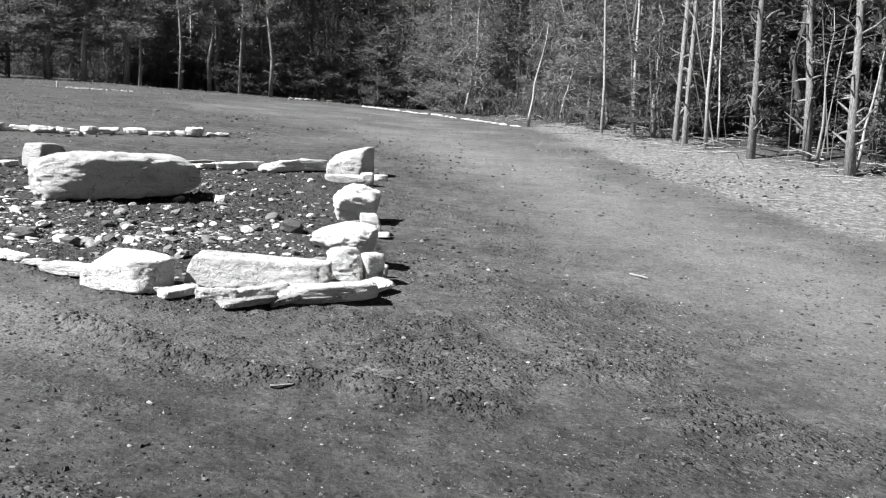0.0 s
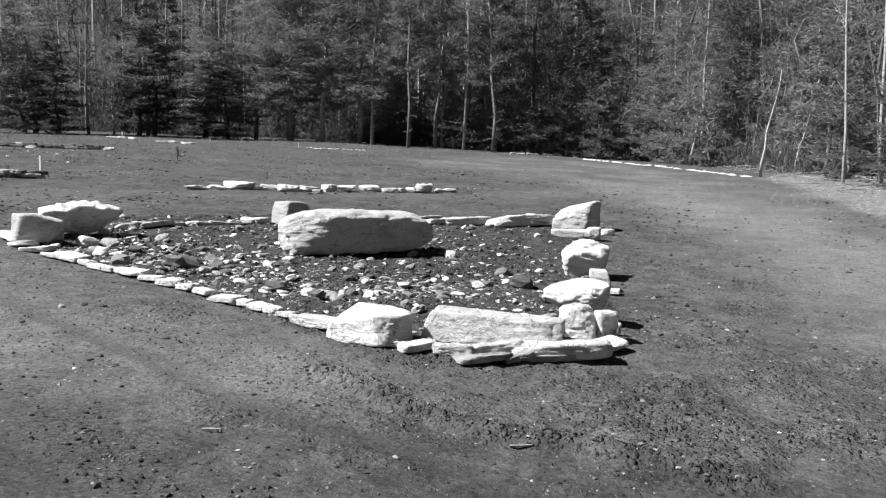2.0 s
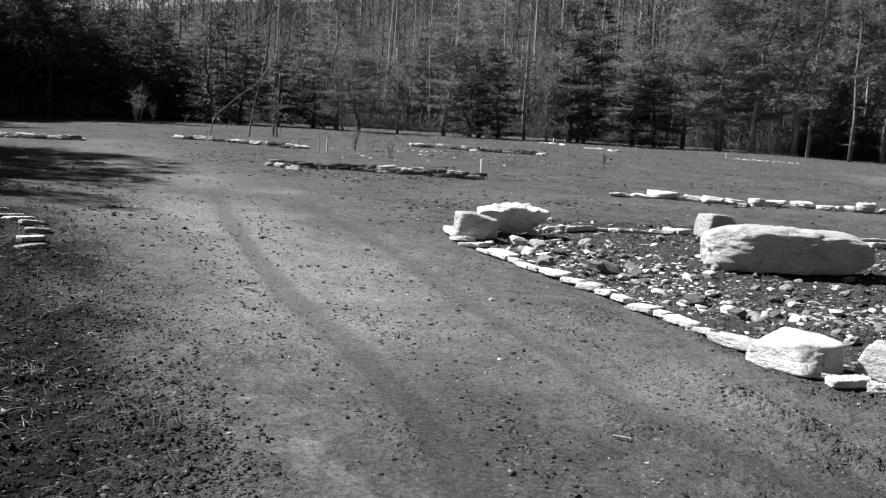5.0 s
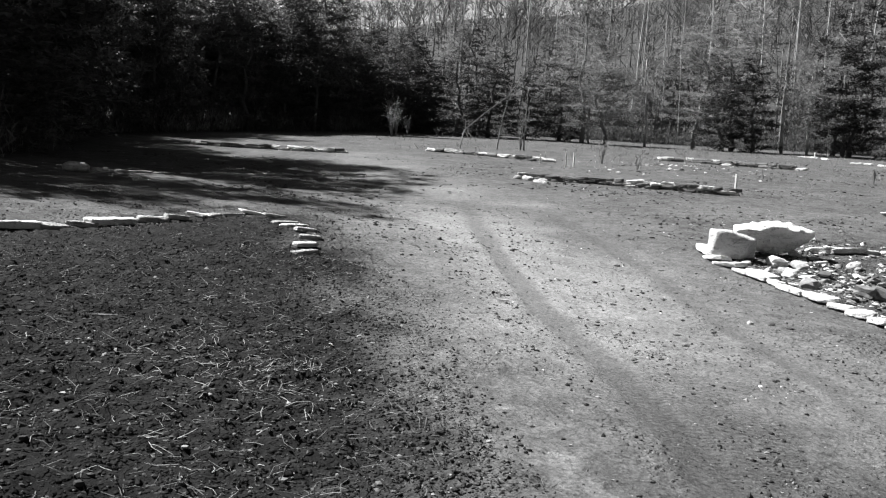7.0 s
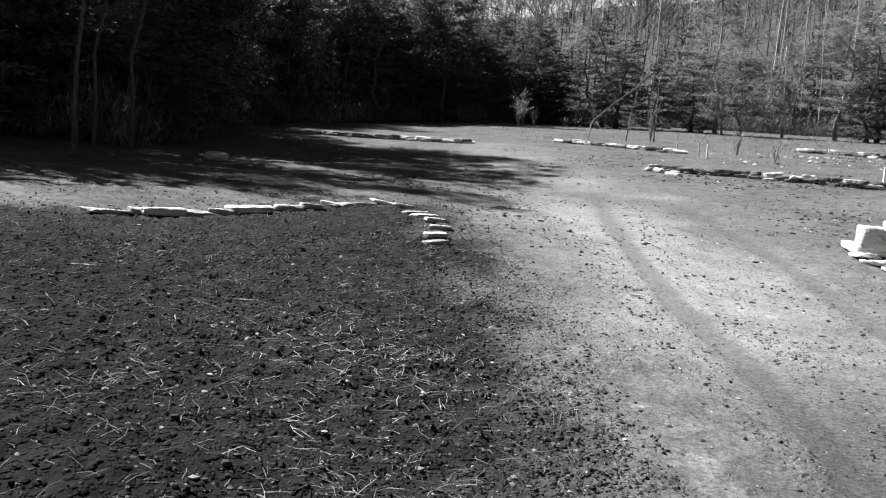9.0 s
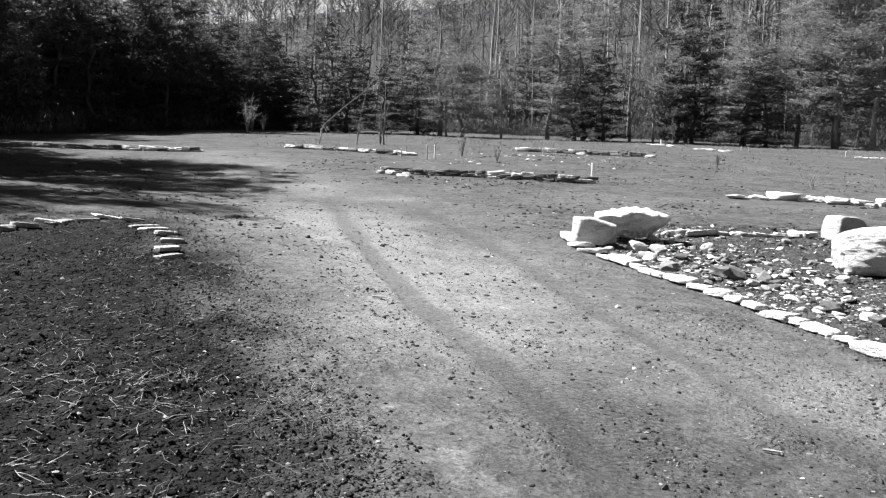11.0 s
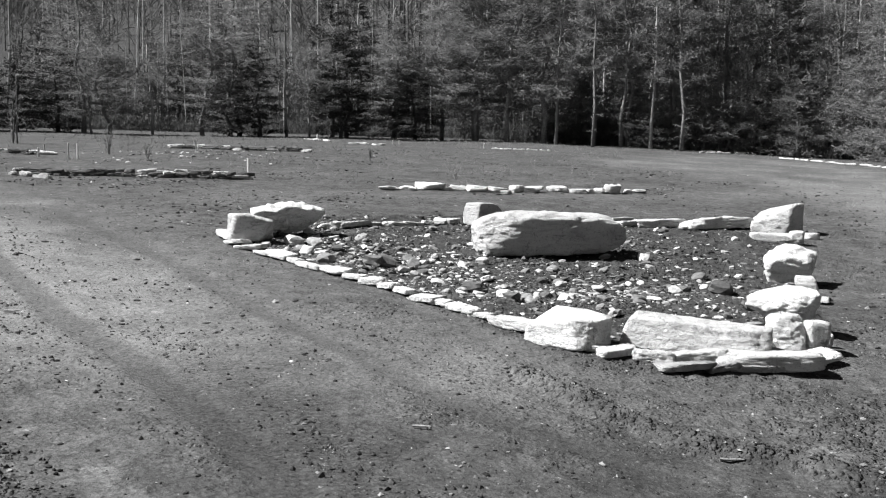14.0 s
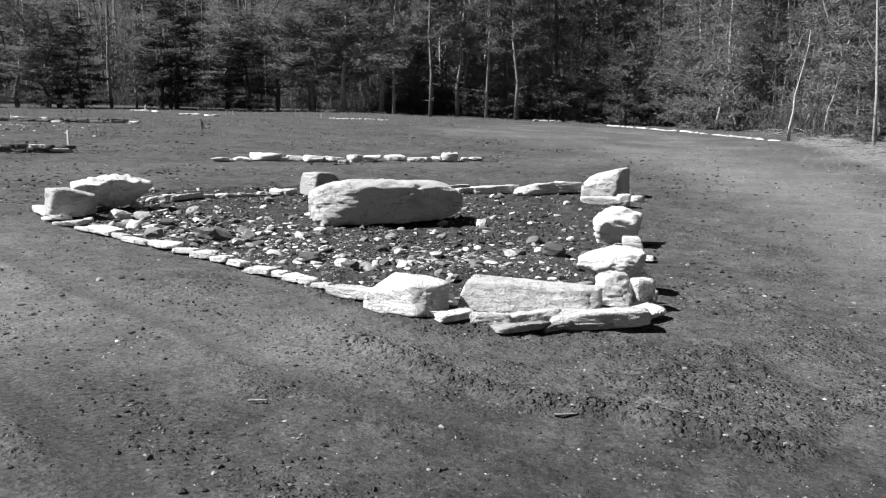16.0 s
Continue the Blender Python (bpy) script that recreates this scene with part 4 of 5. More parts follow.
stone_row((-31.80, 11.28), (-27.38, 14.87), 0.14, 15, 2, 4, "small stone in a low field row, pale or coloured dark for shade", "stone row beside the far track", SHADE_STONE, 0.0, PALE_STONE)
stone_row((-15.45, 37.48), (-13.06, 38.42), 0.06, 20, 1, 5, "small white stone edging the field", "pale edging along the wood", PALE_STONE, 0.12)
stone_row((-22.66, 36.99), (-19.74, 35.24), 0.07, 8, 1, 6, "small white stone edging the field", "pale edging along the wood", PALE_STONE, 0.12)
stone_row((-27.47, 40.82), (-24.79, 38.94), 0.08, 6, 1, 7, "small white stone edging the field", "pale edging along the wood", PALE_STONE, 0.12)
stone_row((-8.35, 46.92), (-6.16, 48.88), 0.10, 10, 1, 8, "small white stone edging the field", "pale edging along the wood", PALE_STONE, 0.12)
stone_row((-4.28, 46.31), (-0.39, 41.22), 0.06, 20, 1, 10, "small white stone edging the field", "pale edging along the wood", PALE_STONE, 0.12)
stone_row((-0.39, 41.22), (2.86, 33.28), 0.05, 20, 1, 11, "small white stone edging the field", "pale edging along the wood", PALE_STONE, 0.12)
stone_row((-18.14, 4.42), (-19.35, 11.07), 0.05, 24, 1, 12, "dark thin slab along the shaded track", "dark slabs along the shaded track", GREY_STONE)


def scatter(count, seed, box, keep):
    """Points in a box of the plan that pass keep(x, y), which gives the chance of each."""
    rng = np.random.default_rng(seed)
    pts = np.empty((0, 2))
    while len(pts) < count:
        p = rng.uniform((box[0], box[1]), (box[2], box[3]), (max(4000, count * 3), 2))
        pts = np.concatenate([pts, p[rng.uniform(size=len(p)) < keep(p[:, 0], p[:, 1])]])
    return pts[:count], rng


def in_rubble(x, y):
    w = inside(x, y, BED)
    return (w > 0.25) * (0.10 + 0.9 * np.exp(-(along(x, y, RUBBLE_LINE) / 0.55) ** 2) + 0.35 * np.exp(-(along(x, y, RUBBLE_LINE) / 1.6) ** 2))


RUBBLE_KINDS = [rock_mesh(700 + k, (1, 0.5 + 0.05 * k, 0.18 + 0.04 * k), 2, 26.0, 9, 0.08, RUBBLE, smooth=False) for k in range(10)]
spots, rng = scatter(298, 31, (-9.5, 7.5, 0.5, 17.5), in_rubble)
for (x, y), z in zip(spots, land(spots[:, 0], spots[:, 1]) + relief(spots[:, 0], spots[:, 1])):
    s = float(np.clip(rng.lognormal(-2.2, 0.42), 0.06, 0.32))
    ob = new("rubble_stone", RUBBLE_KINDS[rng.integers(10)])
    ob.matrix_world = pose(x, y, z - 0.08 * s, rng.normal() * 16, rng.normal() * 16, rng.uniform(0, 360)) @ Matrix.Diagonal((s, s, s, 1))
    tagged(ob, "broken piece of flat rubble stone lying on dark soil", "stone", "rubble inside the near bed")


def chips(name, spots, rng, low, high, mat, label, flat=0.55, shape=1):
    """Many small lumps in one mesh."""
    d, f = BALLS[shape]
    f = np.array(f)
    allv, allf = [], []
    z0 = land(spots[:, 0], spots[:, 1]) + relief(spots[:, 0], spots[:, 1])
    for i, (x, y) in enumerate(spots):
        s = low * (high / low) ** (rng.uniform() ** 2.2)
        v = d * rng.uniform(0.45, 1.3, (len(d), 1)) * np.array([1, rng.uniform(0.55, 1.0), flat * rng.uniform(0.5, 1.3)]) * s / 2
        g = rng.uniform(0, 6.28)
        v = v @ np.array([[math.cos(g), math.sin(g), 0], [-math.sin(g), math.cos(g), 0], [0, 0, 1]])
        allv.append(v + (x, y, z0[i] - 0.02 * s))
        allf.append(f + i * len(d))
    me = mesh_from(name, np.concatenate(allv).tolist(), np.concatenate(allf).tolist(), mat)
    return tagged(new(name, me), label, "debris", "", "stuff")


p, rng = scatter(5200, 41, (-9.5, 7.5, 0.5, 17.5), in_rubble)
chips("rubble", p, rng, 0.02, 0.13, RUBBLE, "small stone chips strewn over the bed soil", 0.4)


def in_bed_soil(x, y):
    return (inside(x, y, BED) > 0.1) * (0.2 + 0.8 * step(vnoise(x, y, 0.7, 26), 0.4, 0.65))


p, rng = scatter(4000, 51, (-9.5, 6.8, 0.5, 17.5), in_bed_soil)
chips("bed_clods", p, rng, 0.02, 0.12, FIELD_CLOD, "crumbly dark soil clods between the rubble of the bed", 0.75)


def in_bed_clods(x, y):
    return (inside(x, y, LEFT_BED) > -0.5) * (0.5 + 0.5 * vnoise(x, y, 0.4, 16)) * np.exp(-np.hypot(x, y) / 5.0)


p, rng = scatter(16000, 42, (-14, -1.5, -1, 8), in_bed_clods)
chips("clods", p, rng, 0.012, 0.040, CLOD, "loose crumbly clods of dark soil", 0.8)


def in_loose_clods(x, y):
    bed, left, verge, packed, track, ridge = cover(x, y)
    crowd = loose_at(x, y, left, bed, verge, packed, track, ridge)[1]
    spots = step(vnoise(x, y, 0.7, 17) * 0.6 + vnoise(x, y, 0.2, 19) * 0.4, 0.42, 0.62)
    edge = np.exp(-np.maximum(-inside(x, y, LEFT_BED), 0) / 0.6) + 0.5 * step(-np.abs(along(x, y, TRACK_A) - 0.45), -0.3, -0.1)
    return np.clip((0.03 + 0.38 * spots + crowd + 1.8 * edge * (0.3 + spots)) * (1 - 0.8 * left) * (1 - 0.7 * track) * np.exp(-np.hypot(x, y) / 6.0) * 1.6 * (1 - 0.85 * step(-along(x, y, SCUFF), -0.5, -0.25)), 0, 1)


p, rng = scatter(30000, 49, (-16, 0.5, 10, 22), in_loose_clods)
chips("clods", p, rng, 0.012, 0.055, FIELD_CLOD, "loose crumbs and clods of dirt", 0.75)


def in_crumbs(x, y):
    bed, left, verge, packed, track, ridge = cover(x, y)
    patches = step(vnoise(x, y, 0.55, 66) * 0.6 + vnoise(x, y, 0.16, 67) * 0.4, 0.40, 0.62)
    return np.clip((0.10 + 0.9 * patches) * (1 - 0.5 * left) * (1 - bed) * (1 - 0.85 * track) * (1 - 0.85 * step(-along(x, y, SCUFF), -0.5, -0.25)) * np.exp(-np.hypot(x, y) / 5.0) * 2.0, 0, 1)


p, rng = scatter(42000, 53, (-14, 0.8, 7, 16), in_crumbs)
chips("soil_crumbs", p, rng, 0.010, 0.036, FIELD_CLOD, "fine crumbs of dry soil strewn over the dirt", 0.8, 0)


def in_field_clods(x, y):
    bed, left, verge, packed, track, ridge = cover(x, y)
    lumpy = step(vnoise(x, y, 1.6, 61) * 0.6 + vnoise(x, y, 0.5, 62) * 0.4, 0.42, 0.66)
    return np.clip((inside(x, y, CLEARING) > 0.5) * step(np.hypot(x, y), 8.0, 11.0) * (1 - bed) * (0.06 + 1.3 * lumpy ** 2) * (1 - 0.75 * packed) * np.exp(-np.hypot(x, y) / 14.0), 0, 1)


p, rng = scatter(11000, 48, (-26, 6, 12, 32), in_field_clods)
chips("field_clods", p, rng, 0.025, 0.11, FIELD_CLOD, "dark clods strewn over the rough field", 0.6)


def in_pebbles(x, y):
    bed, left, verge, packed, track, ridge = cover(x, y)
    return np.clip((0.25 + 0.3 * verge + 0.2 * packed) * (1 - 0.8 * track) * np.exp(-np.hypot(x, y) / 20.0), 0, 1)


p, rng = scatter(5000, 43, (-34, 1, 14, 46), in_pebbles)
chips("pebbles", p, rng, 0.008, 0.05, RUBBLE, "small pale pebbles strewn over the dirt")


def in_mound(x, y):
    return np.exp(-((x + 20.0) / 2.4) ** 2 - ((y - 22.4) / 2.4) ** 2)


p, rng = scatter(220, 52, (-26, 17, -14, 28), in_mound)
chips("mound_stones", p, rng, 0.05, 0.22, RUBBLE, "pale broken stones strewn over a low soil mound", 0.5)


def heights(spots):
    return land(spots[:, 0], spots[:, 1]) + relief(spots[:, 0], spots[:, 1])


def straw_mesh(spots, rng, low, high, mat):
    b = Builder()
    for (x, y), z in zip(spots, heights(spots)):
        n, g = rng.uniform(low, high), rng.uniform(0, 6.28)
        up = rng.uniform(0.0, 0.35)
        e = Vector((math.cos(g), math.sin(g), up)) * n
        p0 = Vector((x, y, z + 0.012))
        bend = Vector((rng.normal(), rng.normal(), abs(rng.normal()) * 0.7)) * n * 0.08
        r = rng.uniform(0.0009, 0.0026)
        b.tube([p0, p0 + e * 0.5 + bend, p0 + e], [r, r, r * 0.6], 3, False)
    return b.mesh("straw", mat)


def in_straw(x, y):
    left = inside(x, y, LEFT_BED)
    heap = np.exp(-(((x + 5.4) / 0.7) ** 2 + ((y - 2.1) / 0.6) ** 2)) + 0.7 * np.exp(-(((x + 4.1) / 0.4) ** 2 + ((y - 1.35) / 0.35) ** 2))
    return np.clip((left > -0.3) * (0.02 + 0.7 * vnoise(x, y, 0.6, 21) ** 4 + 0.9 * heap) * np.exp(-np.hypot(x, y) / 6.0), 0, 1)


p, rng = scatter(2000, 44, (-14, -2, -2, 9), in_straw)
tagged(new("straw", straw_mesh(p[:1200], rng, 0.02, 0.14, STRAW)), "pale dry straw stalks and twigs scattered on soil", "straw", "", "stuff")


def in_dull_straw(x, y):
    left = inside(x, y, LEFT_BED)
    return (left > -0.5) * (0.3 + 0.7 * vnoise(x, y, 0.6, 21) ** 2) * np.exp(-np.hypot(x, y) / 5.0)


p, rng = scatter(4200, 50, (-14, -2, -2, 9), in_dull_straw)
tagged(new("straw", straw_mesh(p, rng, 0.03, 0.16, DULL_STRAW)), "dull rotted stalks mixed into the soil", "straw", "", "stuff")


def in_grass(x, y):
    return (inside(x, y, VERGE) > 0.1) * np.exp(-np.maximum(np.hypot(x, y) - 12, 0) / 14.0) * 0.6


p, rng = scatter(700, 45, (2, 6, 22, 44), in_grass)
tagged(new("dry_grass", straw_mesh(p, rng, 0.03, 0.11, STRAW)), "pale dry grass and litter on the verge", "grass", "", "stuff")



def in_field(x, y):
    return (inside(x, y, CLEARING) > 1) * (y > 19) * (1 - cover(x, y)[3]) * vnoise(x, y, 3.0, 51) ** 2


def weeds(spots, rng):
    b = Builder()
    for (x, y), z in zip(spots, heights(spots)):
        n = rng.uniform(0.06, 0.28)
        for _ in range(5):
            e = Vector((rng.normal() * 0.6, rng.normal() * 0.6, 1.0)) * n * rng.uniform(0.5, 1)
            b.tube([Vector((x, y, z - 0.01)), Vector((x, y, z)) + e], [0.003, 0.0015], 3, False)
    return b.mesh("weeds", STRAW)


p, rng = scatter(1300, 46, (-45, 19, 6, 50), in_field)
tagged(new("weeds", weeds(p, rng)), "sparse dry weed stems in the bare field", "weeds", "", "stuff")


def in_debris(x, y):
    w = -inside(x, y, CLEARING)
    return (w > -1.5) * (w < 7) * 0.8


p, rng = scatter(1500, 47, (2, 12, 26, 50), in_debris)
b = Builder()
for (x, y), z in zip(p, heights(p)):
    n, g, r = rng.uniform(0.2, 1.3), rng.uniform(0, 6.28), rng.uniform(0.005, 0.022)
    q = Vector((x, y, z + r + rng.uniform(0, 0.12)))
    e = Vector((math.cos(g), math.sin(g), rng.normal() * 0.10)) * n
    b.tube([q, q + e * 0.5 + Vector((0, 0, 0.03)), q + e], [r, r * 0.8, r * 0.4], 4, False)
tagged(new("fallen_branches", b.mesh("fallen_branches", PINE_BARK)), "fallen dead branches littering the wood floor", "branches", "", "stuff")

# ---- trees ----
def pine_parts(seed, height, radius, clear, spread, dense, mat_bark, mat_leaf, droop=0.25, wide=0.55, fine=9, stub=1.0):
    """Meshes of one pine, standing at the origin: trunk with its limbs, and crown of needle sprays."""
    rng = np.random.default_rng(seed)
    wood, leaf = Builder(), Builder()
    n = 9
    sway = [Vector((rng.normal() * 0.05 * i, rng.normal() * 0.05 * i, height * i / (n - 1))) for i in range(n)]
    wood.tube(sway, [radius * (1.25 if i == 0 else 1.0) * (1 - 0.93 * i / (n - 1)) + 0.008 for i in range(n)], 7)

    def at(h):
        t = min(max(h / height, 0), 0.999) * (n - 1)
        i = int(t)
        return sway[i].lerp(sway[i + 1], t - i)

    h = 0.25 if clear < 0.1 else max(0.8, height * 0.05)
    while h < height * 0.985:
        live = h > clear * height * rng.uniform(0.85, 1.15)
        part_up = (h / height - clear) / (1 - clear)
        reach = spread * (1.05 - part_up) ** 0.75 * (0.55 + 0.45 * min(1, max(0, part_up) * 6 + 0.2)) if live else spread * rng.uniform(0.12, 0.5)
        for _ in range(rng.integers(3, 6) if live else rng.integers(2, 5)):
            g, ln = rng.uniform(0, 6.283), reach * rng.uniform(0.3 if wide == 0.6 else 0.5, 1.15)
            rise = (0.35 * part_up - droop * rng.uniform(-0.5, 1.2) + (0.1 if wide < 1 else 0)) if live else rng.uniform(-0.1, 0.75)
            d = Vector((math.cos(g), math.sin(g), rise))
            p0 = at(h)
            p1 = p0 + d * ln * 0.55
            p2 = p1 + (d + Vector((0, 0, 0.18 if live else rng.uniform(-0.3, 0.2)))) * ln * 0.45
            r0 = max(0.008, radius * (0.17 if live else 0.19 * stub) * (1 - h / height) + 0.005)
            wood.tube([p0, p1, p2], [r0, r0 * 0.7, r0 * 0.25], 3, False)
            if not live:
                for _ in range(3):
                    q = p0.lerp(p2, rng.uniform(0.3, 0.95))
                    e = Vector((math.cos(g) + rng.normal() * 0.7, math.sin(g) + rng.normal() * 0.7, rng.normal() * 0.4)) * ln * rng.uniform(0.2, 0.5)
                    wood.tube([q, q + e], [0.006, 0.003], 3, False)
                continue
            for s in range(max(3, int(dense * ln))):
                u = rng.uniform(0.22, 1.0)
                q = p0.lerp(p1, u / 0.55) if u < 0.55 else p1.lerp(p2, (u - 0.55) / 0.45)
                side = 1 if s % 2 else -1
                a = g + side * rng.uniform(0.4, 1.25)
                out = Vector((math.cos(a), math.sin(a), rng.uniform(-0.2, 0.4) if wide == 1.0 else rng.uniform(-0.15, 0.9)))
                tip = q + out * rng.uniform(0.28, 0.62) * (1.15 - 0.4 * u)
                for k in range(fine):
                    start = q.lerp(tip, k / fine)
                    w = Vector((rng.normal(), rng.normal(), rng.normal() * 0.8)) * 0.13
                    leaf.blade(start, start + (tip - q) * 0.22 + w, rng.uniform(0.04, 0.07) * wide, (rng.normal(), rng.normal(), rng.normal() * 0.5 + 0.5))
        h += rng.uniform(0.32, 0.62) * (1.0 if live else 0.9)
    return wood.mesh("trunk", mat_bark, True), leaf.mesh("crown", mat_leaf)


def bare_parts(seed, height, radius, mat, levels=3, low=0.35, spread=0.9):
    """Meshes of one leafless tree: trunk and limbs."""
    rng = np.random.default_rng(seed)
    trunk, limbs = Builder(), Builder()
    n = 8
    pts = [Vector((0, 0, 0))]
    for i in range(1, n):
        pts.append(pts[-1] + Vector((rng.normal() * 0.035, rng.normal() * 0.035, 1)) * height / (n - 1))
    trunk.tube(pts, [radius * (1.2 if i == 0 else 1) * (1 - 0.9 * i / (n - 1)) + 0.006 for i in range(n)], 6)

    def grow(p, d, ln, r, level):
        mid = p + d * ln * 0.5 + Vector((rng.normal(), rng.normal(), rng.normal())) * ln * 0.05
        end = mid + (d + Vector((0, 0, 0.25))).normalized() * ln * 0.5
        limbs.tube([p, mid, end], [r, r * 0.7, r * 0.3], 3, False)
        if level > 1:
            for _ in range(rng.integers(2, 5)):
                t = rng.uniform(0.3, 1.0)
                q = p.lerp(mid, t * 2) if t < 0.5 else mid.lerp(end, t * 2 - 1)
                e = (d + Vector((rng.normal(), rng.normal(), rng.normal() * 0.5 + 0.3)) * 0.75).normalized()
                grow(q, e, ln * rng.uniform(0.4, 0.65), r * 0.55, level - 1)

    for _ in range(int(height * 1.6)):
        t = rng.uniform(low, 1.0) ** 0.8
        k = min(int(t * (n - 1)), n - 2)
        p = pts[k].lerp(pts[k + 1], t * (n - 1) - k)
        g = rng.uniform(0, 6.283)
        d = Vector((math.cos(g), math.sin(g), rng.uniform(0.3, 1.3))).normalized()
        grow(p, d, spread * (1.3 - t) * rng.uniform(0.7, 1.6) * height / 10, max(0.006, radius * 0.3 * (1.15 - t)), levels)
    return trunk.mesh("trunk", mat, True), limbs.mesh("limbs", mat)


def tree_thing(name, parts_, names, label, category, group):
    ob = new(name)
    for me, nm in zip(parts_, names):
        tagged(part(nm, me, ob), kind="stuff" if nm == "limbs" else "")
    return tagged(ob, label, category, group)


WOOD_GROUP = "trees along the edge of the wood"
PINES = [tree_thing("pine_tree", pine_parts(60 + k, 13 + 1.5 * k, 0.09, (0.28, 0.15, 0.33, 0.2)[k], (2.0, 2.4, 1.9, 2.2)[k], 11, PINE_BARK, NEEDLES), ("trunk", "crown"),
                    "tall feathery pine with bare lower branches", "tree", WOOD_GROUP) for k in range(4)]
YOUNG = [tree_thing("young_pine", pine_parts(70 + k, 5.5 + k, 0.055, 0.05, (1.5, 1.7, 1.4)[k], 13, PINE_BARK, NEEDLES, (0.0, 0.2, -0.3)[k], 0.6, 9), ("trunk", "crown"),
                    "bushy young pine branched almost to the ground", "tree", WOOD_GROUP) for k in range(3)]
TALL = [tree_thing("pine_tree", pine_parts(75 + k, 15 + k, 0.16, 0.42, 2.6, 7, PINE_BARK, NEEDLES, stub=1.7), ("trunk", "crown"),
                   "tall pine trunk with many snapped dead branches", "tree", WOOD_GROUP) for k in range(2)]
HEMLOCKS = [tree_thing("hemlock_tree", pine_parts(80 + k, 9 + 2 * k, 0.12, 0.05, 2.0 + 0.2 * k, 11, DARK_BARK, DARK_NEEDLES, 0.4, 1.0, 8), ("trunk", "crown"),
                       "dense dark young hemlock at the wood edge", "tree", WOOD_GROUP) for k in range(3)]
BARES = [tree_thing("bare_tree", bare_parts(90 + k, 12 + 2 * k, 0.075, PALE_BARK, 2, 0.3, 0.7), ("trunk", "limbs"),
                    "slender pale leafless tree at the wood edge", "tree", WOOD_GROUP) for k in range(4)]
DEADS = [tree_thing("dead_tree", pine_parts(97, 15, 0.13, 2.0, 3.4, 1, DEAD_WOOD, NEEDLES), ("trunk",), "dead grey tree with bare snapped branches", "tree", WOOD_GROUP)]
# pines whose shade is painted in, with the hemlocks' dark bark and needles
SHADE_PINES = [tree_thing("pine_tree", pine_parts(78 + k, 12 + k, 0.085, 0.4, 1.9, 7, DARK_BARK, DARK_NEEDLES), ("trunk", "crown"), "slim pine with bark and needles coloured dark for deep shade", "tree", WOOD_GROUP) for k in range(2)]
MODELS = {"dark": SHADE_PINES, "pine": PINES, "tall": TALL, "young": YOUNG, "hemlock": HEMLOCKS, "bare": BARES, "dead": DEADS}
PLANTED = []
USED = set()


def plant(kind, x, y, k, turn, wide, high, lean=0.0, facing=0.0):
    """A tree on the plan: the first of its model is moved there, the rest are copies."""
    model = MODELS[kind][k % len(MODELS[kind])]
    m = pose(x, y, float(land(x, y)) - 0.08, 0, 0, facing) @ pose(0, 0, 0, 0, lean, 0) @ pose(0, 0, 0, 0, 0, turn)
    if model in USED:
        ob = copy_thing(model, m)
    else:
        USED.add(model)
        ob, ob.matrix_world = model, m
    ob.scale = (wide, wide, high)
    PLANTED.append((x, y))
    return ob


def pine_tree(x, y, width, lean, facing, seed, height=0.0):
    high = height / (13 + 1.5 * (seed % 4)) if height else 0.85 + 0.03 * (seed % 9)
    return plant("pine", x, y, seed, seed * 77 % 360, min(1.4, max(0.6, width / 0.18)), high, lean, facing)


def tall_pine(x, y, width, lean, facing, seed):
    return plant("tall", x, y, seed, seed * 77 % 360, min(0.85, max(0.35, width / 0.54)), 0.9 + 0.03 * (seed % 5), lean, facing)


def bare_tree(x, y, width, lean, facing, seed, height=0.0):
    high = height / (12 + 2 * (seed % 4)) if height else 0.8 + 0.05 * (seed % 7)
    return plant("bare", x, y, seed, seed * 77 % 360, min(1.2, max(0.4, width / 0.20)), high, lean, facing)


def dead_tree(x, y, width, lean, facing, seed):
    return plant("dead", x, y, seed, 20, min(1.3, max(0.6, width / 0.28)), 1.0, lean, facing)


tall_pine(8.9, 20.2, 0.34, -0.4, -24, 100)
tall_pine(8.8, 22.4, 0.33, -1.3, -21, 101)
tall_pine(7.6, 22.9, 0.30, -0.4, -18, 102)
tall_pine(6.7, 26.9, 0.27, 0.5, -14, 103)
tall_pine(6.7, 25.9, 0.25, 1.4, -15, 104)
bare_tree(7.0, 24.8, 0.14, -0.8, -16, 105)
bare_tree(9.3, 20.8, 0.10, 6.8, -24, 106, 3.8)
bare_tree(8.7, 21.5, 0.10, -0.6, -22, 107, 3.7)
bare_tree(5.1, 30.3, 0.13, -1.8, -9, 108)
bare_tree(6.0, 29.5, 0.15, -0.9, -11, 109)
bare_tree(6.6, 30.0, 0.11, -1.5, -12, 110, 3.7)
bare_tree(3.0, 33.7, 0.13, 7.5, -5, 111, 3.8)
bare_tree(4.2, 35.1, 0.13, 8.5, -7, 112, 2.5)
pine_tree(2.9, 43.9, 0.16, -1.7, -4, 113)
bare_tree(-0.2, 49.9, 0.19, -0.3, 0, 114)
bare_tree(-1.4, 51.1, 0.19, -1.6, 2, 115, 3.7)
bare_tree(0.8, 43.8, 0.16, 8.3, -1, 116, 4.6)
bare_tree(1.3, 44.2, 0.16, 1.6, -2, 117)
bare_tree(-10.9, 48.5, 0.18, 0.5, 13, 118)
pine_tree(-9.2, 48.1, 0.18, 0.2, 11, 119)
pine_tree(-12.6, 49.1, 0.19, 0.1, 14, 120)
dead_tree(-16.1, 48.5, 0.17, 1.0, 18, 121)
bare_tree(-8.4, 54.5, 0.17, 0.4, 9, 122)
pine_tree(-13.7, 47.4, 0.15, 1.0, 16, 123)
pine_tree(-21.7, 50.2, 0.24, -1.5, 23, 124)
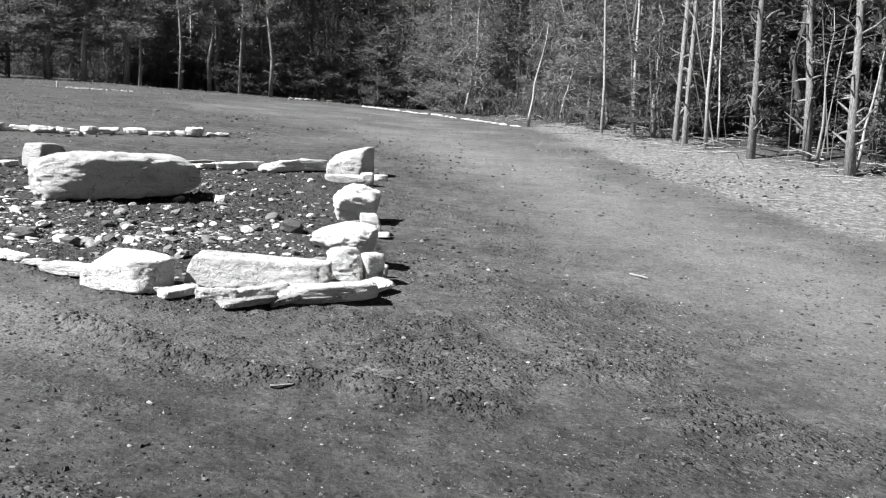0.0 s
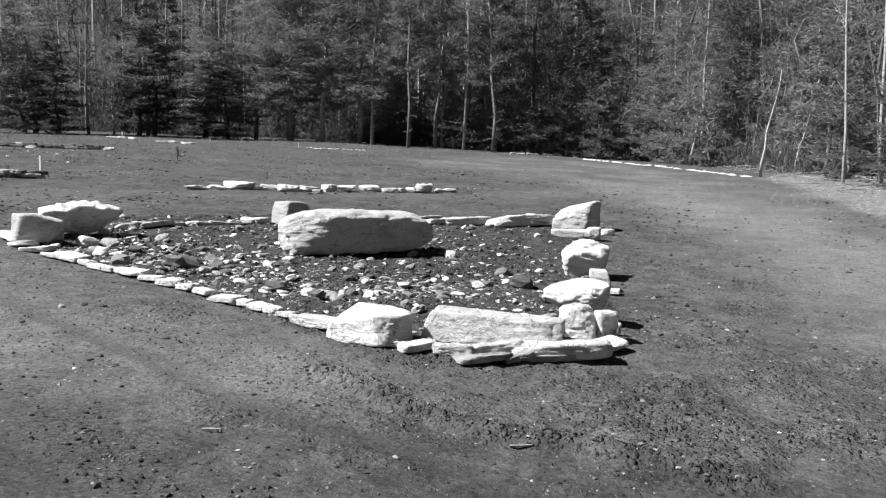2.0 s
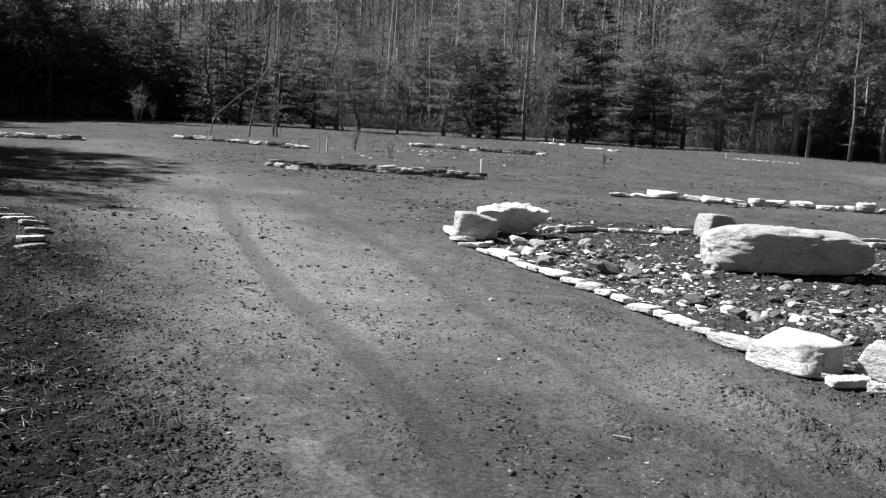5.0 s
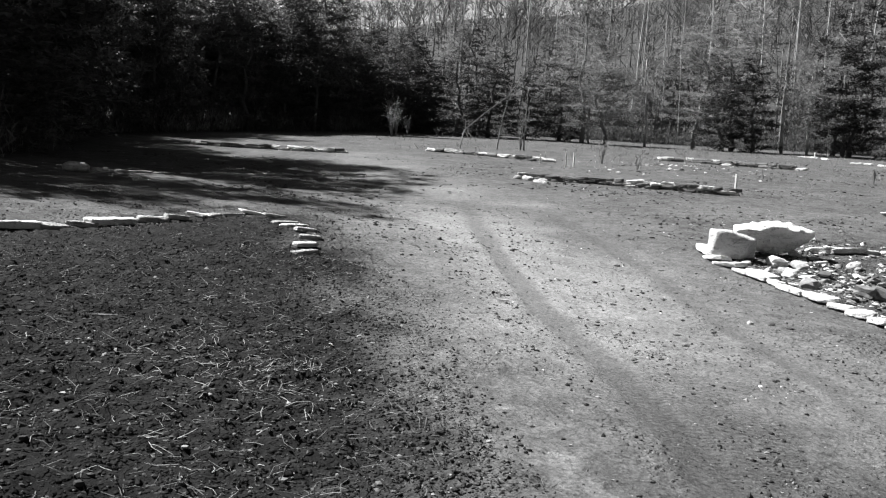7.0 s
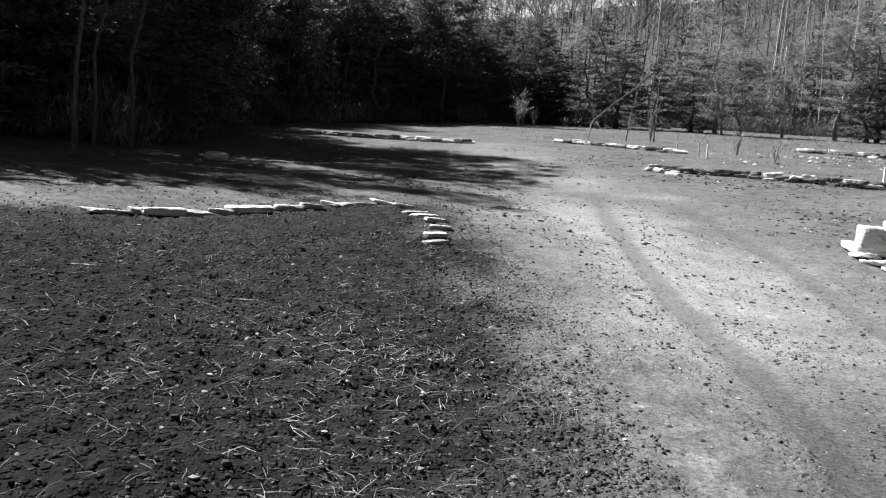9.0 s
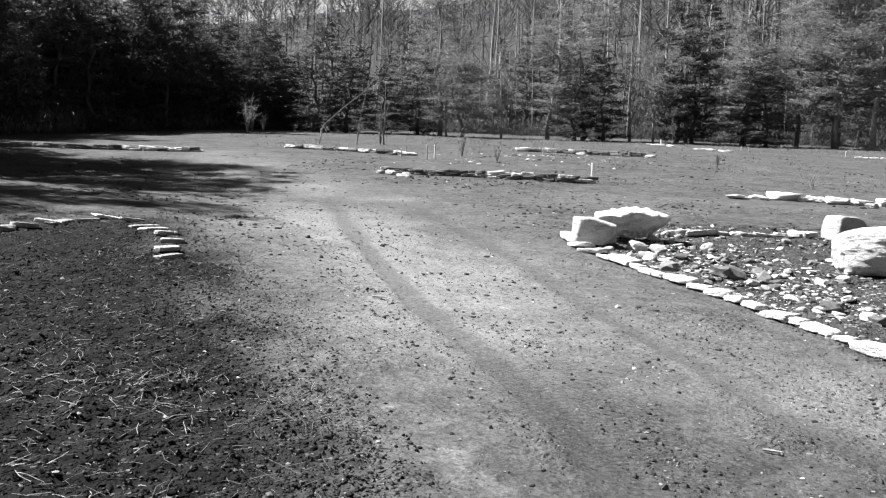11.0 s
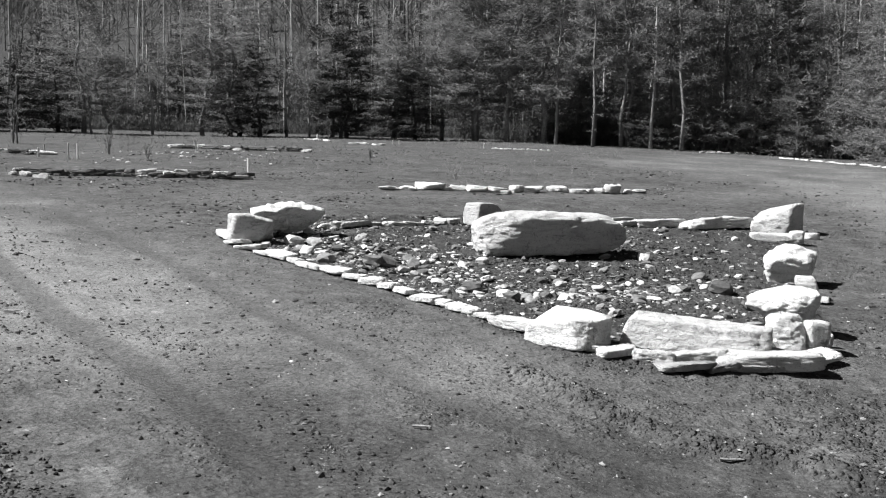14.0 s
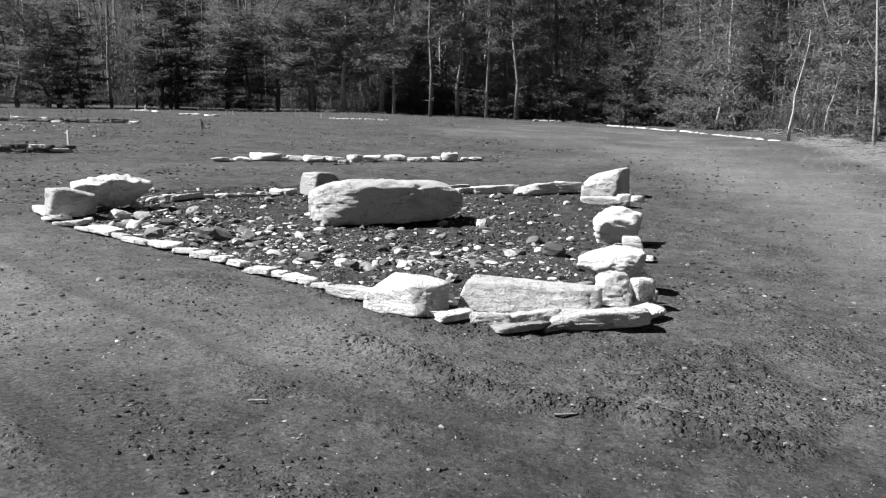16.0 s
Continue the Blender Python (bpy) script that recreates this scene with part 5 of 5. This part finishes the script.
pine_tree(-21.5, 50.0, 0.24, -2.3, 23, 225, 9.3)
pine_tree(-26.2, 48.6, 0.24, -1.3, 28, 226, 7.8)
pine_tree(-29.0, 47.0, 0.20, -1.9, 32, 227, 6.9)
bare_tree(-31.8, 45.5, 0.21, -2.4, 35, 228, 6.8)
pine_tree(-33.8, 43.6, 0.24, -1.7, 38, 229, 8.8)
bare_tree(-36.5, 39.4, 0.17, -2.0, 43, 230, 5.0)
pine_tree(-38.5, 38.2, 0.20, -4.0, 45, 231, 5.0)
bare_tree(-39.9, 38.3, 0.17, -1.4, 46, 232, 5.0)
bare_tree(-30.8, 46.4, 0.17, -1.5, 34, 233, 4.5)
pine_tree(-9.6, 51.2, 0.19, -2.4, 11, 234, 10.1)
bare_tree(-7.3, 54.5, 0.20, -1.1, 8, 235, 8.6)
pine_tree(-6.2, 55.3, 0.27, -1.2, 6, 236)
# trunks at the left end, coloured dark to stand in shade
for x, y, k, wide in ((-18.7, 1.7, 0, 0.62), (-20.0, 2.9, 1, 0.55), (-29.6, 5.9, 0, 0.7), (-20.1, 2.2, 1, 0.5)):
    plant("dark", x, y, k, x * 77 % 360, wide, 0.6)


def wood_depth(x, y):
    return -inside(x, y, CLEARING)


def wood_spots(rng, count, box, deep0, deep1):
    """Random places of the plan that lie so deep in the wood."""
    p = rng.uniform((box[0], box[1]), (box[2], box[3]), (count, 2))
    w = wood_depth(p[:, 0], p[:, 1])
    return p[(w > deep0) & (w < deep1)].tolist()


def fill_wood(count, seed, deep0, deep1, gap, kinds, box, low, high, thin=0.75, thick=1.25):
    rng = np.random.default_rng(seed)
    made = 0
    for x, y in wood_spots(rng, 12000, box, deep0, deep1):
        if made == count:
            break
        if any((x - a) ** 2 + (y - b) ** 2 < gap * gap for a, b in PLANTED):
            continue
        kind = kinds[rng.integers(len(kinds))]
        if x < -39.5 and y < 37 and kind != "hemlock":
            kind = "hemlock"
        small = 0.5 if x < -19 and y > 25 and kind in ("pine", "tall") else 0.75 if x < -19 and y > 25 and kind == "hemlock" else 1.0
        plant(kind, x, y, int(rng.integers(4)), rng.uniform(0, 360), rng.uniform(thin, thick) * (0.3 + 0.7 * small), rng.uniform(low, high) * small, rng.normal() * 1.5, rng.uniform(0, 360))
        made += 1


# bushy pines and dark hemlocks that stand out along the edge: x, y, model, width, height
for x, y, k, wide, high in ((-24.0, 50.5, 1, 1.2, 0.7), (-21.2, 49.3, 1, 1.45, 0.8), (-19.2, 49.0, 3, 1.5, 0.85), (-17.2, 49.6, 1, 1.5, 0.95), (-14.4, 50.0, 3, 1.2, 1.0), (-12.6, 50.6, 0, 1.2, 1.0),
                            (-10.2, 51.2, 2, 1.2, 1.0), (-7.6, 52.6, 0, 1.1, 1.05), (-40.7, 38.5, 0, 1.3, 0.78), (-36.0, 43.0, 3, 1.2, 0.45), (1.2, 49.5, 1, 1.4, 0.9), (3.9, 42.0, 3, 1.3, 0.9)):
    plant("pine", x, y, k, x * 40 % 360, wide, high)
for x, y, k, wide, high in ((-32.9, 41.6, 0, 0.9, 0.55), (-31.6, 42.6, 1, 0.8, 0.5), (-30.2, 48.0, 1, 1.0, 0.8), (-28.7, 47.2, 0, 0.9, 0.8), (-25.8, 47.6, 2, 0.9, 0.36), (-24.7, 48.3, 1, 0.9, 0.40),
                            (-4.4, 51.4, 1, 1.1, 0.85), (-46.0, 33.0, 0, 1.0, 0.62), (-45.2, 34.8, 1, 1.0, 0.52), (-43.8, 36.6, 0, 0.9, 0.58), (-47.5, 35.5, 2, 1.0, 0.6), (-42.6, 38.4, 1, 0.9, 0.5)):
    plant("hemlock", x, y, k, x * 40 % 360, wide, high)
fill_wood(22, 14, 2.6, 9, 1.5, ("hemlock",), (8, 8, 28, 30), 0.8, 1.2)
fill_wood(24, 13, 0.0, 2.2, 1.2, ("young",), (-15, 24, 8, 56), 0.6, 1.0)
fill_wood(30, 25, -0.8, 1.4, 0.9, ("young",), (-19, 40, 2, 56), 0.45, 0.85)
for x, y, high in ((-19.8, -2.6, 0.5), (-21.6, -2.9, 0.55), (-19.0, -1.2, 0.42), (-20.4, -0.6, 0.5), (-18.6, -3.6, 0.5), (-21.4, 0.4, 0.55), (-22.6, -1.2, 0.65), (-21.0, -1.6, 0.5), (-24.4, -2.9, 0.8), (-22.4, 2.0, 0.55), (-23.9, 0.8, 0.8), (-23.6, -1.8, 0.75), (-25.4, 2.4, 0.9), (-26.8, 4.0, 1.15), (-28.4, 4.8, 1.2), (-30.0, 5.2, 1.25), (-31.6, 5.8, 1.3), (-33.6, 6.4, 1.3), (-36.2, 7.2, 1.3), (-30.8, 2.8, 1.4), (-33.0, 3.6, 1.4), (-28.8, 2.2, 1.25), (-38.8, 8.0, 1.3)):
    plant("hemlock", x, y, 2 if x < -26 else int(-x), x * 40 % 360, 1.25 if x < -26 else 1.0, high * (0.5 if x < -32 else 0.95 if x < -26 else 1.4))
fill_wood(80, 4, 0.2, 9, 1.6, ("hemlock",), (-62, 4.5, -24, 19), 0.65, 1.0)
fill_wood(70, 24, 0.0, 9, 1.3, ("hemlock",), (-64, 18, -42, 37), 0.55, 0.85, 0.9, 1.3)
fill_wood(26, 12, 0.8, 8, 1.6, ("hemlock",), (-38, -8, -24.5, 9), 0.7, 0.95)
fill_wood(40, 9, 0.2, 8, 1.5, ("hemlock",), (-48, -14, -20, 5.5), 0.5, 0.75)
fill_wood(40, 22, 0.0, 2.2, 0.9, ("bare",), (-54, 26, 8, 62), 0.4, 0.7, 0.3, 0.5)
fill_wood(36, 21, 5, 15, 2.5, ("bare",), (-66, 26, 4, 76), 1.0, 1.4, 0.8, 1.2)
fill_wood(95, 1, 0.2, 5, 1.35, ("young", "young", "young", "hemlock", "pine"), (-54, 26, -16, 62), 0.8, 1.25)
fill_wood(40, 6, 0.3, 6, 1.5, ("bare", "bare", "pine"), (-54, 26, -8, 62), 0.8, 1.15)
fill_wood(60, 2, 0.2, 5, 1.6, ("pine", "pine", "bare", "young", "young"), (-16, 24, 10, 60), 0.8, 1.15)
fill_wood(45, 8, 0.1, 3.5, 1.2, ("young",), (-18, 26, 9, 58), 0.7, 1.25)
fill_wood(30, 10, 0.3, 6.0, 1.3, ("young", "pine"), (-16, 40, 5, 60), 0.7, 1.2)
fill_wood(45, 7, 1.2, 9, 1.7, ("pine", "pine", "young", "hemlock", "bare"), (3, 12, 27, 50), 0.8, 1.2)
fill_wood(50, 3, 4, 11, 2.0, ("pine", "pine", "bare"), (-24, 40, 12, 72), 0.8, 1.2)


def understory(count, seed, box, deep, tall):
    """Thin stems, twigs and low brush between the trunks, as one mesh."""
    rng = np.random.default_rng(seed)
    b = Builder()
    for x, y in wood_spots(rng, 30000, box, 0.1, deep)[:count]:
        if y < 28 and x > 4 and rng.uniform() < 0.7:
            continue
        z = float(land(x, y)) - 0.05
        hgt = rng.uniform(0.6, 2.2) if rng.uniform() < 0.5 else rng.uniform(2.0, tall)
        p = Vector((x, y, z))
        top = p + Vector((rng.normal() * 0.10, rng.normal() * 0.10, 1)) * hgt
        r = 0.004 + hgt * 0.0024
        b.tube([p, p.lerp(top, 0.5) + Vector((rng.normal(), rng.normal(), 0)) * 0.05 * hgt, top], [r, r * 0.7, r * 0.3], 3, False)
        for _ in range(int(3 + hgt * 2)):
            q = p.lerp(top, rng.uniform(0.25, 1))
            g = rng.uniform(0, 6.28)
            e = Vector((math.cos(g), math.sin(g), rng.uniform(-0.1, 1.0))) * rng.uniform(0.15, 0.2 + 0.16 * hgt)
            b.tube([q, q + e * 0.6, q + e + Vector((0, 0, 0.1))], [r * 0.45, r * 0.35, r * 0.2], 3, False)
    return b.mesh("understory", TWIGS)


tagged(new("understory", understory(900, 8, (-64, -4, -20, 66), 5, 4.0)), "tangle of bare saplings and brush under the trees", "brush", "", "stuff")
tagged(new("understory", understory(1500, 18, (-26, 12, 24, 62), 5.5, 9.0)), "tangle of thin grey saplings under the pines", "brush", "", "stuff")


def brush(count, seed, box, deep):
    """Low tangled brush along the foot of the wood, as one mesh."""
    rng = np.random.default_rng(seed)
    b = Builder()
    for x, y in wood_spots(rng, 40000, box, -0.6, deep)[:count]:
        p = Vector((x, y, float(land(x, y)) - 0.05))
        tall = rng.uniform(0.35, 1.5)
        for _ in range(30):
            q = p + Vector((rng.normal() * 0.3, rng.normal() * 0.3, rng.uniform(0, 0.7) * tall))
            e = Vector((rng.normal() * 0.5, rng.normal() * 0.5, abs(rng.normal()) + 0.4)).normalized() * tall * rng.uniform(0.2, 0.5)
            b.blade(q, q + e, rng.uniform(0.012, 0.03), (rng.normal(), rng.normal(), rng.normal() * 0.4))
    return b.mesh("brush", BRUSH)


tagged(new("brush", brush(2000, 28, (-56, 34, 6, 58), 2.5)), "low dark tangled brush along the wood edge", "brush", "", "stuff")
tagged(new("brush", brush(2600, 29, (-64, -4, -19, 38), 7.0)), "low dark tangled brush under the shaded hemlocks", "brush", "", "stuff")


def far_wood(count, seed):
    """The woods behind the first rows and up the ridge, as one mesh of leafless trunks and dark crowns."""
    rng = np.random.default_rng(seed)
    stem, dark = Builder(), Builder()
    az, d = np.radians(rng.uniform(-38, 108, count * 4)), 60 + 290 * rng.uniform(size=count * 4) ** 1.3
    px, py = -np.sin(az) * d, np.cos(az) * d
    ok = (wood_depth(px, py) > 14) & ~((np.degrees(az) > 30) & (np.degrees(az) < 75) & (d < 115) & (rng.uniform(size=len(d)) < 0.8))
    tall = land(px, py)
    for x, y, az, d, z in list(zip(px[ok], py[ok], az[ok], d[ok], tall[ok]))[:count]:
        open_ridge = 30 < math.degrees(az) < 75
        z, hgt = z - 0.2, rng.uniform(6, 11) if open_ridge else rng.uniform(12, 22)
        p = Vector((x, y, z))
        far = 1 + d / 160
        if rng.uniform() < (0.85 if open_ridge else 0.6):
            top = p + Vector((rng.normal() * 0.05, rng.normal() * 0.05, 1)) * hgt
            r = rng.uniform(0.05, 0.11)
            stem.tube([p, p.lerp(top, 0.5), top], [r, r * 0.7, r * 0.2], 3, False)
            for _ in range(16):
                q = p.lerp(top, rng.uniform(0.4, 0.98))
                g = rng.uniform(0, 6.28)
                e = Vector((math.cos(g), math.sin(g), rng.uniform(0.4, 1.4))) * rng.uniform(0.8, 2.4)
                stem.tube([q, q + e], [r * 0.3, r * 0.1], 3, False)
                for _ in range(3):
                    stem.blade(q + e * 0.4, q + e * rng.uniform(0.8, 1.4) + Vector((rng.normal(), rng.normal(), rng.normal())) * 0.7, 0.06 * far, (rng.normal(), rng.normal(), 0.3))
        else:
            hgt *= 0.8
            r = rng.uniform(1.4, 2.5)
            stem.tube([p, p + Vector((0, 0, hgt))], [0.13, 0.03], 3, False)
            for _ in range(int(90)):
                u = rng.uniform(0.12, 1) ** 0.8
                g = rng.uniform(0, 6.28)
                q = p + Vector((0, 0, hgt * u))
                e = Vector((math.cos(g), math.sin(g), rng.uniform(-0.35, 0.2))) * r * (1.08 - u) * rng.uniform(0.5, 1.1)
                dark.blade(q + e * 0.25, q + e, 0.13 * far, (rng.normal(), rng.normal(), rng.normal() * 0.4 + 0.4))
    return stem.mesh("far_trunks", FAR_TWIGS), dark.mesh("far_crowns", NEEDLES)


trunks, crowns = far_wood(2500, 9)
tagged(new("far_trunks", trunks), "distant leafless trees on the wooded ridge", "woods", "", "stuff")
tagged(new("far_crowns", crowns), "distant dark pines on the wooded ridge", "woods", "", "stuff")

# ---- stakes, saplings, shrubs and sticks ----
def stake(x, y, height, seed):
    bm = bmesh.new()
    bmesh.ops.create_cube(bm, size=1.0)
    for v in bm.verts:
        v.co = Vector((v.co.x * 0.045, v.co.y * 0.03, (v.co.z + 0.5) * (height + 0.15) - 0.15))
        if v.co.z > 0 and v.co.x > 0:
            v.co.z -= 0.02
    bmesh.ops.bevel(bm, geom=bm.edges[:], offset=0.004, segments=1, affect="EDGES")
    me = bpy.data.meshes.new("stake")
    bm.to_mesh(me)
    bm.free()
    me.materials.append(STAKE_WOOD)
    ob = new("stake", me)
    ob.matrix_world = pose(x, y, ground_at(x, y), (seed * 7) % 5 - 2, (seed * 5) % 5 - 2, seed * 41)
    return tagged(ob, "short pale wooden marker stake driven into the soil", "stake", "marker stakes of the field")


def shrub(x, y, height, width, seed):
    rng = np.random.default_rng(400 + seed)
    stems, twigs = Builder(), Builder()
    for _ in range(7):
        g, s = rng.uniform(0, 6.28), rng.uniform(0.1, 0.5) * width / max(height, 0.1)
        d = Vector((math.cos(g) * s, math.sin(g) * s, 1)).normalized()
        tip = d * height * rng.uniform(0.6, 1.0)
        r = 0.006 + 0.006 * height
        stems.tube([Vector((0, 0, -0.05)), tip * 0.5, tip], [r, r * 0.7, r * 0.3], 4, False)
        for _ in range(9):
            q = tip * rng.uniform(0.3, 1)
            e = Vector((rng.normal(), rng.normal(), abs(rng.normal()) + 0.3)).normalized() * rng.uniform(0.12, 0.32) * height
            twigs.tube([q, q + e * 0.5, q + e], [r * 0.5, r * 0.4, r * 0.2], 3, False)
    ob = new("shrub")
    part("stem", stems.mesh("stem", DEAD_WOOD), ob)
    tagged(part("twigs", twigs.mesh("twigs", DEAD_WOOD), ob), kind="stuff")
    ob.matrix_world = pose(x, y, ground_at(x, y), 0, 0, seed * 50)
    return tagged(ob, "small leafless twiggy shrub in the bare field", "shrub", "shrubs of the field")


def sapling(x, y, height, seed):
    ob = new("sapling")
    for me, nm in zip(bare_parts(seed, height, 0.03, PINE_BARK, 1, 0.5, 0.5), ("trunk", "limbs")):
        part(nm, me, ob)
    ob.matrix_world = pose(x, y, ground_at(x, y) - 0.05)
    return tagged(ob, "thin leafless sapling standing in the field", "tree", "saplings of the field")


def broken_sapling(x, y, height, facing):
    rng = np.random.default_rng(77)
    b, c = Builder(), Builder()
    fork = Vector((height * 0.16, 0, height))
    b.tube([Vector((0, 0, -0.1)), Vector((height * 0.06, 0.02, height * 0.5)), fork], [0.032, 0.028, 0.022], 6)
    for dx, dz in ((0.25, 0.45), (-0.22, 0.30), (0.42, 0.25), (0.1, 0.55)):
        e = fork + Vector((dx * height, rng.normal() * 0.1, dz * height))
        b.tube([fork, fork.lerp(e, 0.5) + Vector((0, 0, 0.05)), e], [0.014, 0.010, 0.005], 4, False)
    low = Vector((-height * 0.62, 0.1, height * 0.32))
    c.tube([fork, fork.lerp(low, 0.5) + Vector((0, 0, 0.06)), low, low + Vector((-0.15, 0, -0.9))], [0.022, 0.024, 0.026, 0.02], 5)
    for _ in range(10):
        q = low + Vector((rng.normal() * 0.15, rng.normal() * 0.1, rng.normal() * 0.1))
        c.tube([q, q + Vector((rng.normal(), rng.normal(), rng.normal())) * 0.22], [0.008, 0.003], 3, False)
    ob = new("broken_sapling")
    part("trunk", b.mesh("trunk", DEAD_WOOD), ob)
    part("snapped_top", c.mesh("snapped_top", DEAD_WOOD), ob, "snapped top bent down to the ground")
    ob.matrix_world = pose(x, y, ground_at(x, y), 0, 0, facing)
    return tagged(ob, "leaning sapling with a snapped top bent down", "tree", "saplings of the field")


def stick(x, y, length, turn, seed):
    rng = np.random.default_rng(600 + seed)
    b = Builder()
    r = 0.008 + 0.006 * length
    pts = [Vector((length * (k / 4 - 0.5), rng.normal() * 0.03 * length, r + 0.01)) for k in range(5)]
    b.tube(pts, [r, r * 1.05, r, r * 0.8, r * 0.5], 5)
    if length > 0.3:
        b.tube([pts[2], pts[2] + Vector((0.12, 0.1, 0.05)) * length * 1.5], [r * 0.6, r * 0.3], 4)
    ob = new("stick", b.mesh("stick", DEAD_WOOD))
    ob.matrix_world = pose(x, y, ground_at(x, y), 0, 0, turn)
    return tagged(ob, "dry broken stick lying on the dirt", "stick", "sticks on the ground")


stake(-13.28, 17.21, 0.49, 0)
stake(-23.23, 20.29, 0.34, 1)
stake(-21.10, 19.57, 0.44, 2)
stake(-20.77, 18.94, 0.47, 3)
stake(-27.36, 41.90, 0.28, 4)
stake(-20.38, 37.47, 0.18, 5)
stake(-15.73, 37.29, 0.25, 6)
stake(-22.55, 19.46, 0.29, 7)
stake(-36.62, 26.60, 0.50, 8)
stake(-28.45, 44.77, 0.39, 9)
stake(-19.87, 37.18, 0.21, 10)
shrub(-45.05, 28.08, 2.29, 1.47, 11)
shrub(-45.05, 28.84, 1.22, 0.99, 12)
shrub(-21.67, 21.34, 0.88, 0.47, 13)
shrub(-29.78, 24.63, 1.95, 0.71, 14)
shrub(-21.06, 24.67, 0.56, 0.70, 15)
shrub(-13.99, 24.13, 0.48, 0.24, 16)
shrub(-9.72, 20.96, 0.34, 0.48, 17)
shrub(-42.36, 26.11, 1.90, 1.23, 18)
shrub(-23.85, 50.13, 0.75, 2.06, 19)
shrub(-23.57, 48.25, 1.16, 1.66, 20)
shrub(-44.07, 30.24, 0.59, 0.59, 21)
shrub(-19.37, 20.54, 0.49, 0.43, 22)
broken_sapling(-30.23, 23.73, 2.25, 52)
sapling(-29.71, 24.77, 2.67, 5)
stick(2.23, 10.17, 0.31, -60, 1)
stick(-6.74, 5.33, 0.15, 30, 2)
stick(-2.63, 4.77, 0.11, 20, 3)
stick(-4.90, 5.11, 0.07, 90, 4)
stick(-0.92, 5.38, 0.14, 25, 5)
stick(6.34, 16.95, 0.78, 10, 6)
stick(6.81, 15.34, 0.42, 5, 7)
stick(-6.68, 1.69, 0.17, 70, 8)
stick(-7.73, 0.70, 0.19, 70, 9)
